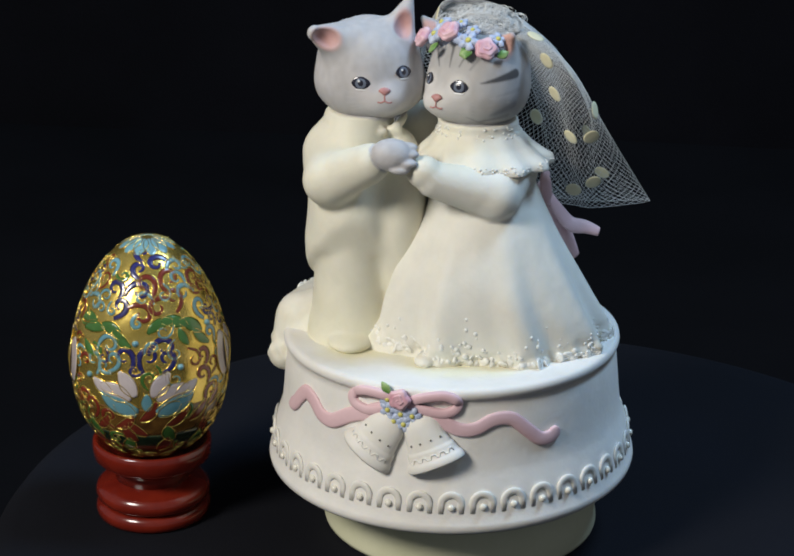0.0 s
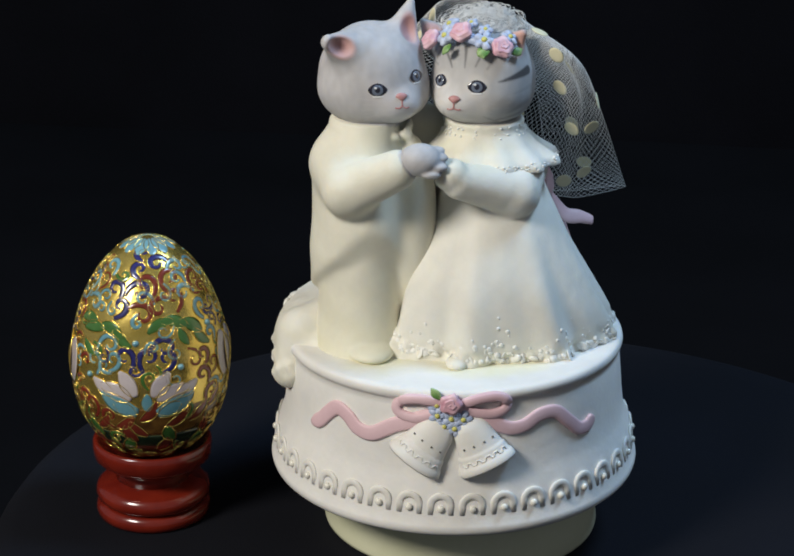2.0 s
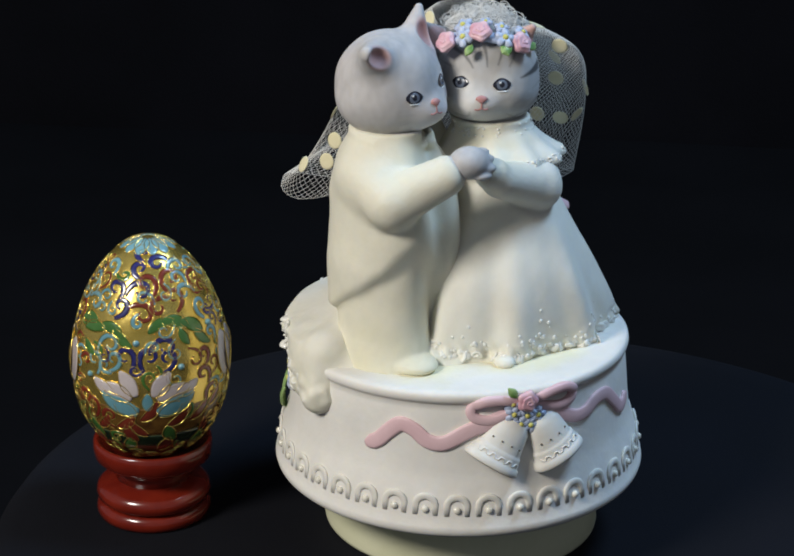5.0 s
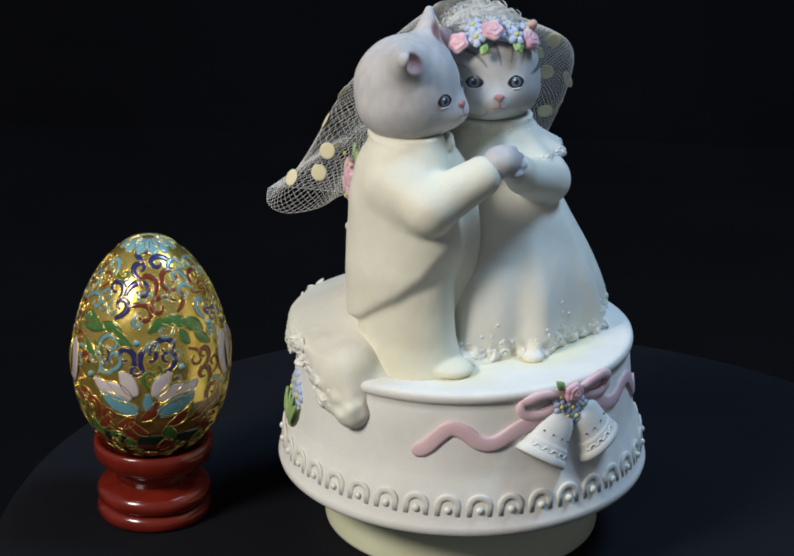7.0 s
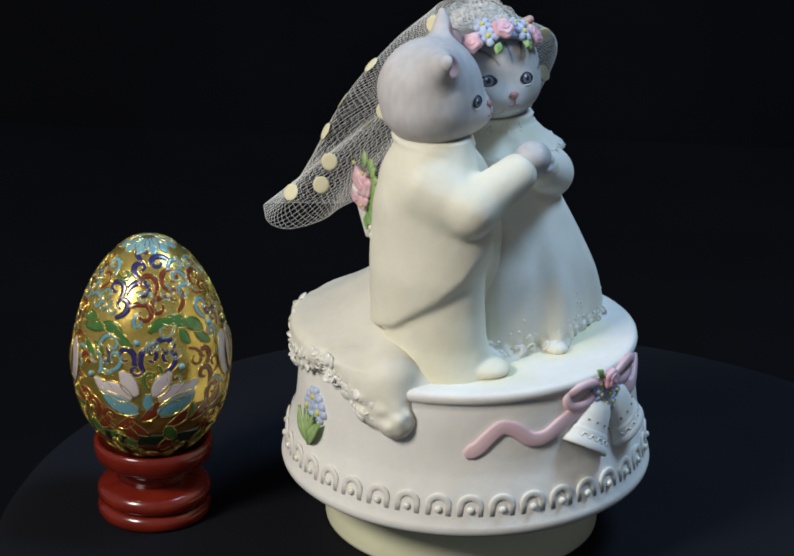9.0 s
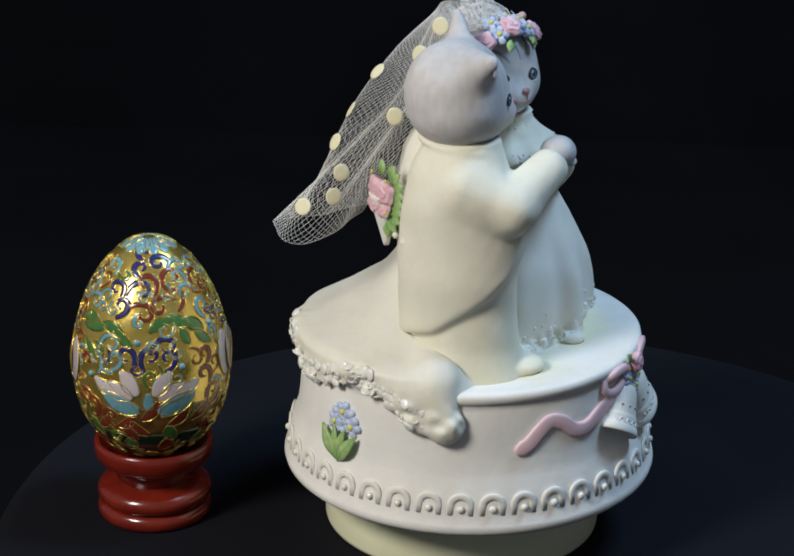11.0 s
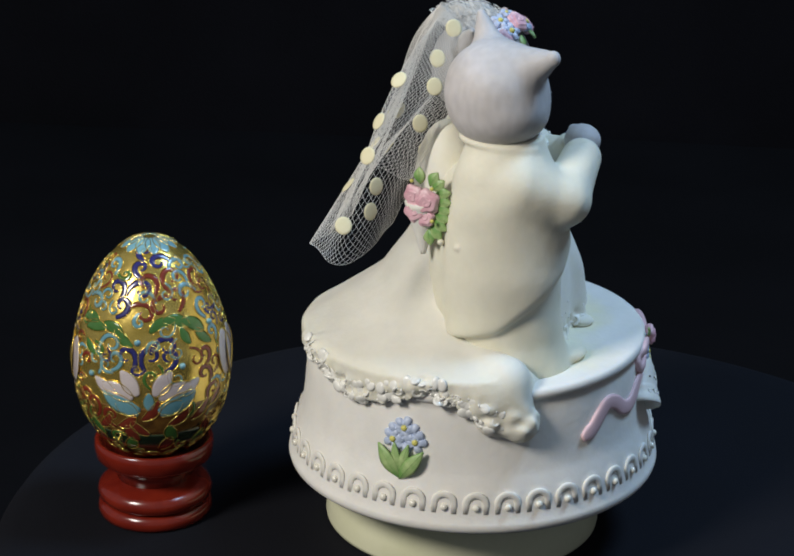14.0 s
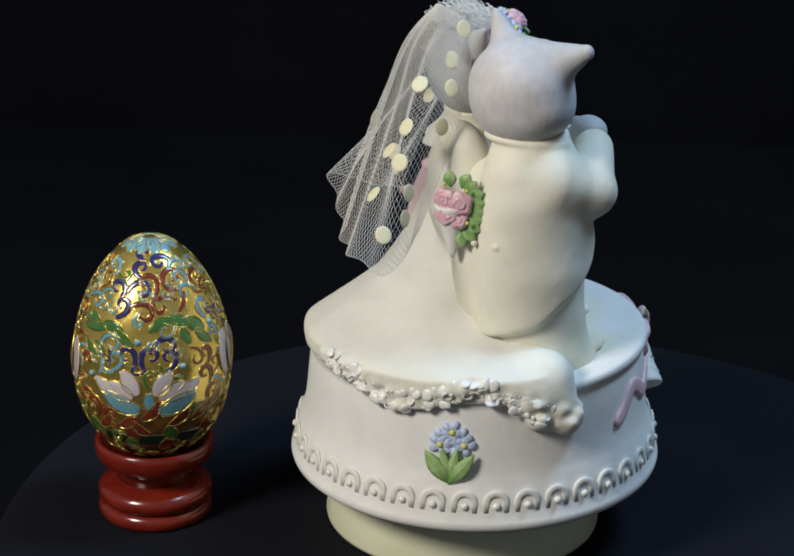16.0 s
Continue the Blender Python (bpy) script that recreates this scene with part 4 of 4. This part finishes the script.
def petal(az, z, length, turn, wide, bend=0.0):
    s = np.linspace(0, 1, 16)
    h = np.radians(turn + bend * s)
    x, y = np.cumsum(np.cos(h)) * length / 16, np.cumsum(np.sin(h)) * length / 16
    p, n = on_egg(x, y, az, z, 0.0)
    w = wide * np.sin(math.pi * (0.06 + 0.9 * s)) ** 0.8
    enamel = sweep(p, n, w, 0.016, 8)
    t = np.gradient(p, axis=0)
    t /= np.linalg.norm(t, axis=1)[:, None]
    b = np.cross(t, n)
    return enamel, join(*[sweep(p + b * (k * (w + 0.008))[:, None] + n * 0.004, n, 0.013, 0.016, 5) for k in (1, -1)])


def build_egg():
    base = [(0.02, 0.0), (1.6, 0.0), (1.68, 0.06), (1.72, 0.2), (1.7, 0.36), (1.6, 0.46), (1.5, 0.5), (0.02, 0.5)]
    ring = [(0.02, 0.5), (1.52, 0.5), (1.58, 0.54), (1.68, 0.62), (1.72, 0.78), (1.68, 0.95), (1.55, 1.05), (1.3, 1.12), (1.14, 1.2), (0.02, 1.2)]
    cup = [(0.02, 1.2), (1.12, 1.2), (1.06, 1.4), (1.12, 1.56), (1.35, 1.7), (1.62, 1.8), (1.74, 1.93), (1.78, 2.2), (1.77, 2.42), (1.7, 2.48), (1.6, 2.44), (1.3, 2.1), (0.6, 1.9), (0.02, 1.88)]
    stand = tagged(new("egg_stand"), "turned wooden egg stand in glossy red lacquer", "egg stand")
    stand.matrix_basis = pose(EGG[0] * CM, EGG[1] * CM, 0)
    for name, prof in (("foot", base), ("collar", ring), ("cup", cup)):
        part(name, shape(name, revolve(prof, 96), LACQUER), stand)
    u = np.linspace(0, math.pi, 60)
    z = 1.95 + 6.87 * (1 - np.cos(u)) / 2
    egg = tagged(new("cloisonne_egg"), "gilt cloisonne egg with coloured enamel scrolls on a red stand", "decorative egg")
    egg.matrix_basis = pose(EGG[0] * CM, EGG[1] * CM, 0)
    shell = part("shell", shape("shell", revolve([(max(float(egg_radius(a)), 0.01), a) for a in z], 96), GOLD), egg, "gilt metal shell")
    for name, lo, hi, mat, text in (("lower_ground", 2.0, 3.4, DEEP, "dark green enamel ground"), ("amber_ground", 3.45, 4.35, AMBER, "brown amber enamel ground")):
        band = np.linspace(lo, hi, 16)
        rim = [(float(egg_radius(lo)) - 0.05, lo), (float(egg_radius(hi)) - 0.05, hi)]
        part(name, shape(name, revolve([rim[0]] + [(float(egg_radius(a)) + 0.006, a) for a in band] + [rim[1]], 96), mat), egg, text)
    taken, wires = [], []

    def lay(name, kind, mat, label, *args):
        if kind is scroll:
            args = (args[0], args[1], args[2] * 1.3, *args[3:])
        e, w = kind(*args)
        part(name, shape(name, e, mat), egg, label)
        wires.append(w)
        reach = args[2] if kind is petal else 0.0
        for q in (0.0, 0.5, 1.0) if reach else (0.0,):
            taken.append((args[0] + math.degrees(q * reach * math.cos(math.radians(args[3])) / 2.2), args[1] + q * reach * math.sin(math.radians(args[3]))))

    for a in ((-14, 8.57, 0.9, 150, -1), (17, 8.38, 1.0, 120, 1), (-14, 8.19, 0.9, 160, -1), (-34, 7.67, 1.1, 60, 1), (-12, 7.73, 1.2, 70, -1), (-26, 7.23, 1.0, 20, 1),
              (-17, 5.88, 1.2, 60, 1), (-3, 5.9, 1.2, 120, -1), (9, 6.22, 1.25, 70, -1), (13, 5.8, 1.1, 20, 1)):
        lay("scroll", scroll, NAVY, "navy enamel scroll", *a, 0.07)
    for a in ((0, 7.85, 1.2, 60, 1), (23, 7.93, 1.3, 130, -1), (27, 7.45, 1.1, 40, 1), (-7, 7.18, 1.2, 30, -1), (9, 7.35, 1.1, 160, 1), (-75, 6.92, 1.0, 80, 1), (57, 7.85, 1.0, 100, -1), (66, 7.5, 1.0, 60, 1),
              (42, 5.2, 1.0, 70, 1), (47, 4.6, 1.0, 110, -1), (43, 5.75, 0.9, 40, 1), (-47, 4.2, 1.2, 40, 1), (-34, 3.95, 1.1, 150, -1), (-56, 4.45, 1.0, 80, -1)):
        lay("scroll", scroll, RUST, "rust-red enamel scroll", *a, 0.065)
    for a in ((-62, 6.45, 0.9, 30, 0.17, -40), (-46, 6.75, 0.8, 160, 0.17, 50), (-44, 6.7, 0.9, 10, 0.18, -60), (-30, 6.7, 0.8, -60, 0.15, 40), (-2, 6.55, 0.9, 60, 0.16, -70), (8, 6.9, 0.9, 10, 0.18, -50),
              (24, 6.85, 0.9, -10, 0.2, -40), (36, 6.6, 0.8, -60, 0.15, 30), (24, 6.7, 0.6, -80, 0.14, 30), (-58, 6.2, 0.7, -50, 0.14, 30)):
        lay("leaf", petal, FERN, "green enamel leaf", *a)
    for a in ((-10, 3.95, 0.9, 20, 0.16, 60), (10, 3.75, 0.9, 10, 0.16, 60), (-30, 3.65, 0.9, 10, 0.15, 60), (28, 3.8, 0.9, 20, 0.15, 50), (-2, 3.4, 0.8, 160, 0.15, -50), (45, 4.1, 0.8, 30, 0.14, 50), (-48, 3.5, 0.8, 20, 0.14, 50)):
        lay("leaf", petal, RUST, "rust-red enamel leaf", *a)
    for a in ((-34, 6.25, 1.2, 80, -1), (-43, 5.66, 1.1, 60, 1), (-27, 5.75, 1.0, 20, 1), (-73, 7.75, 0.9, 60, 1), (-58, 7.28, 1.0, 40, -1), (-54, 8.2, 0.9, 80, 1), (39, 7.6, 1.0, 120, 1), (49, 7.07, 1.0, 140, -1), (40, 8.25, 0.9, 60, -1), (55, 6.3, 0.8, 60, 1)):
        lay("scroll", scroll, SKY, "turquoise enamel scroll", *a, 0.06)
    for a in ((-13, 4.6, 1.1, 146, 0.26, 25), (-10, 4.7, 0.95, 118, 0.25, 10), (0, 4.7, 0.95, 60, 0.25, -10), (3, 4.6, 1.1, 34, 0.26, -25), (-26, 4.78, 0.85, 168, 0.2, -30), (16, 4.75, 0.85, 12, 0.2, 30),
              (68, 4.7, 1.5, 88, 0.5, 10), (84, 4.5, 1.7, 95, 0.6, 0), (-76, 4.5, 1.5, 90, 0.5, -10), (-92, 4.4, 1.7, 88, 0.6, 0)):
        lay("petal", petal, SHELL, "pinkish-white enamel petal", *a)
    for a in ((-7, 4.3, 1.35, 178, 0.3, -40), (1, 4.3, 1.35, 2, 0.3, 40), (-10, 4.1, 0.8, 150, 0.22, 0), (4, 4.1, 0.8, 30, 0.22, 0), (-3, 4.25, 0.6, 90, 0.17, 0)):
        lay("petal", petal, SKY, "turquoise enamel petal", *a)
    for k in range(22):
        lay("leaf", petal, FERN if k % 3 else RUST, "enamel leaf", k * 16.4 + 4, 2.75 + 0.4 * (k % 2), 0.75, 40 + 100 * (k % 2), 0.19, 50 - 100 * (k % 2))
    for az, zz in ((-11, 6.33), (22, 5.59), (53, 6.6), (-48, 5.22)):
        p, n = on_egg(0, 0, az, zz)
        part("dot", shape("dot", ball(p, 0.1, 10), SKY), egg, "turquoise enamel dot")
        taken.append((az, zz))
    for k in range(12):
        lay("crown_petal", petal, SKY, "turquoise enamel petal", k * 30 + 10, 8.5, 0.75, 90, 0.2, 0)
    # finer scrolls all round, between the large ones
    rng = random.Random(5)
    fine = {"RUST": [], "SKY": [], "FERN": [], "NAVY": []}
    for k in range(2600):
        az, zz = rng.uniform(-180, 180), 2.3 + 6.2 * rng.random()
        r = float(egg_radius(zz))
        if any(math.hypot(math.radians((az - a + 180) % 360 - 180) * r, zz - b) < (0.3 if abs(az) < 60 else 0.27) for a, b in taken):
            continue
        taken.append((az, zz))
        e, w = scroll(az, zz, rng.uniform(0.8, 1.3), rng.uniform(0, 360), rng.choice((-1, 1)), rng.uniform(0.025, 0.05))
        wires.append(w)
        fine[rng.choice(("RUST", "SKY", "FERN", "SKY", "NAVY") if zz > 4.2 else ("RUST", "FERN", "FERN"))].append(e)
    for name, mat, text in (("RUST", RUST, "rust-red"), ("SKY", SKY, "turquoise"), ("FERN", FERN, "green"), ("NAVY", NAVY, "navy")):
        part("fine_scrollwork", shape("fine_scrollwork", join(*fine[name]), mat), egg, text + " fine enamel scrollwork")["kind"] = "stuff"
    part("wirework", shape("wirework", join(*wires), GOLD), egg, "gilt wire outlines")["kind"] = "stuff"
    return egg


egg = build_egg()


# ---- wreath, gathered tulle, bouquet and bow ----
def facing(p, n, out=0.0):
    m = Vector(n).to_track_quat("Z", "Y").to_matrix().to_4x4()
    m.translation = Vector(p) + Vector(n).normalized() * out
    return m


def build_wreath():
    c = np.array([0.42, -0.58, 14.0])
    path = spline([(1.05, -1.45, 14.85), (0.5, -1.72, 14.98), (-0.05, -1.55, 15.12), (-0.5, -1.15, 15.2), (-0.85, -0.75, 15.1), (-1.05, -0.35, 14.85)], 40)
    nrm = path - c
    band = part("flower_wreath", shape("flower_wreath", sweep(path, nrm, 0.17, 0.12, 8), BLUE), box, "wreath of pink roses and blue blossoms")
    for p, kind, size in (((0.55, -1.78, 14.92), "rose", 1.15), ((-0.42, -1.3, 15.25), "rose", 1.15), ((-1.1, -0.72, 14.95), "rose", 1.1),
                          ((0.1, -1.68, 15.1), "daisy", 1.4), ((0.2, -1.4, 15.32), "daisy", 1.0), ((-0.78, -1.05, 15.1), "daisy", 1.4), ((-0.6, -0.8, 15.35), "daisy", 1.3), ((0.85, -1.45, 15.1), "daisy", 1.2), ((-0.1, -1.1, 15.45), "daisy", 0.9)):
        flower(band, facing(p, np.array(p) - c, 0.06), size, kind)
    for p, turn in (((0.85, -1.78, 14.72), 20), ((0.2, -1.85, 14.85), 200), ((-0.7, -1.35, 14.95), 250), ((-0.05, -1.72, 14.92), 300)):
        part("leaf", shape("leaf", leaf_shape(0.36, 0.12), GREEN), band, "green leaf", in_cm(facing(p, np.array(p) - c, 0.08) @ pose(0, 0, 0, 0, 0, turn)))


def build_gather():
    """Crumpled tulle bunched over the crown of the head."""
    rng = random.Random(3)
    bits = []

    def crown(x, y):
        r2 = ((x - 0.45) / 1.15) ** 2 + ((y + 0.25) / 0.95) ** 2
        return 15.72 - 0.5 * r2 + 0.13 * noise.noise(Vector((x * 2.4, y * 2.4, 1))) + 0.06 * noise.noise(Vector((x * 6, y * 6, 4)))

    for k in range(46):
        for way in (0, 1):
            c = -1 + 2 * (k + 0.5) / 46
            h = math.sqrt(max(1 - c * c, 0))
            t = np.linspace(-h, h, 40)
            x, y = (0.45 + 1.15 * t, -0.25 + 0.95 * (0 * t + c)) if way else (0.45 + 1.15 * (0 * t + c), -0.25 + 0.95 * t)
            q = np.stack([x, y, [crown(a, b) for a, b in zip(x, y)]], 1)
            bits.append(sweep(q, np.tile([0, 0, 1.0], (40, 1)), 0.009, 0.009, 3))
    for k in range(260):
        a, r = rng.uniform(0, 2 * math.pi), math.sqrt(rng.random())
        x, y = 0.45 + 1.1 * r * math.cos(a), -0.25 + 0.9 * r * math.sin(a)
        s, t = rng.uniform(0.1, 0.3), rng.uniform(0, 6.3)
        u = np.linspace(0, rng.uniform(1, 2.5), 10)
        q = np.stack([x + s * np.cos(u + t), y + s * np.sin(u + t), crown(x, y) + 0.05 + 0.1 * np.sin(1.7 * u + t)], 1)
        bits.append(sweep(q, np.tile([0, 0, 1.0], (10, 1)), 0.008, 0.012, 3))
    part("tulle_gather", shape("tulle_gather", join(*bits), TULLE), box, "crumpled white tulle on the crown")["kind"] = "stuff"


def build_bouquet():
    out = Vector((-0.75, 0.66, 0.05)).normalized()
    m = facing((-2.42, 1.72, 10.84), out, 0.12)
    u = np.linspace(0, 1, 14)
    p = np.stack([-0.05 + 0 * u, 0.1 - 1.5 * u, 0.0 - 0.12 * u], 1)
    cone = part("bouquet", shape("bouquet", place(sweep(p, np.tile([0, 0, 1.0], (14, 1)), 0.44 * (1 - u) + 0.08, 0.34 * (1 - u) + 0.08, 14), m), BISQUE), box, "bouquet of pink roses in a white paper cone")
    for x, y, s in ((-0.2, 0.3, 1.15), (0.2, 0.18, 1.3), (-0.16, -0.12, 1.2), (0.16, -0.28, 0.95)):
        flower(cone, m @ pose(x, y, 0.14, 30 * y, 25 * x, 140 * x), s, "rose")
    for x, y, turn in ((0.42, 0.6, 60), (0.5, 0.5, 40), (0.6, 0.38, 15), (0.62, 0.2, 0), (0.62, 0.0, -8), (0.6, -0.18, -15), (0.56, -0.36, -30), (0.5, -0.52, -50), (0.4, -0.62, -80), (0.12, 0.62, 95)):
        part("leaf", shape("leaf", leaf_shape(0.46, 0.18), GREEN), cone, "green leaf", in_cm(m @ pose(x - 0.2, y, 0.06) @ pose(0, 0, 0, 0, 0, turn)))
    for x, y in ((0.42, 0.6), (0.45, -0.3), (-0.2, 0.75)):
        part("blossom_centre", EYE_MESH, cone, "yellow bud", in_cm(m @ pose(x, y, 0.3)))


def build_gown_bow():
    n = Vector((0.5, -0.75, 0.4))
    knot = np.array((2.38, -0.05, 10.5))
    bow = part("gown_bow", shape("gown_bow", ball(knot, (0.22, 0.24, 0.22), 14), PINK), box, "pink bow at the back of the gown")
    for name, pts, w in (("bow_loop", [(2.35, -0.05, 10.5), (2.45, -0.4, 11.0), (2.4, -0.75, 10.9), (2.5, -0.7, 10.35), (2.4, -0.2, 10.4)], 0.2),
                         ("bow_tail", [(2.45, -0.05, 10.4), (2.8, -0.1, 9.9), (3.2, -0.1, 9.45), (3.65, -0.05, 9.35), (4.05, 0.0, 9.2)], 0.24),
                         ("bow_tail", [(2.5, 0.0, 10.3), (2.85, 0.0, 9.6), (3.15, 0.0, 8.95), (3.42, 0.05, 8.4)], 0.28)):
        s = spline(pts, 24)
        u = np.linspace(0, 1, 24)
        part(name, shape(name, sweep(s, np.tile(n, (24, 1)), 0.8 * w * (0.7 + 0.5 * np.sin(math.pi * u)), 0.055, 10), PINK), bow, "pink ribbon")


build_wreath()
build_gather()
build_bouquet()
build_gown_bow()


def motions():
    for ob in box.children:
        if ob.name.split(".")[0] == "stand":
            continue
        rest = ob.matrix_basis.copy()
        walk(ob, [(t, AXIS @ pose(0, 0, 0, 0, 0, a) @ AXIS.inverted() @ rest) for t, a in SPIN])


motions()
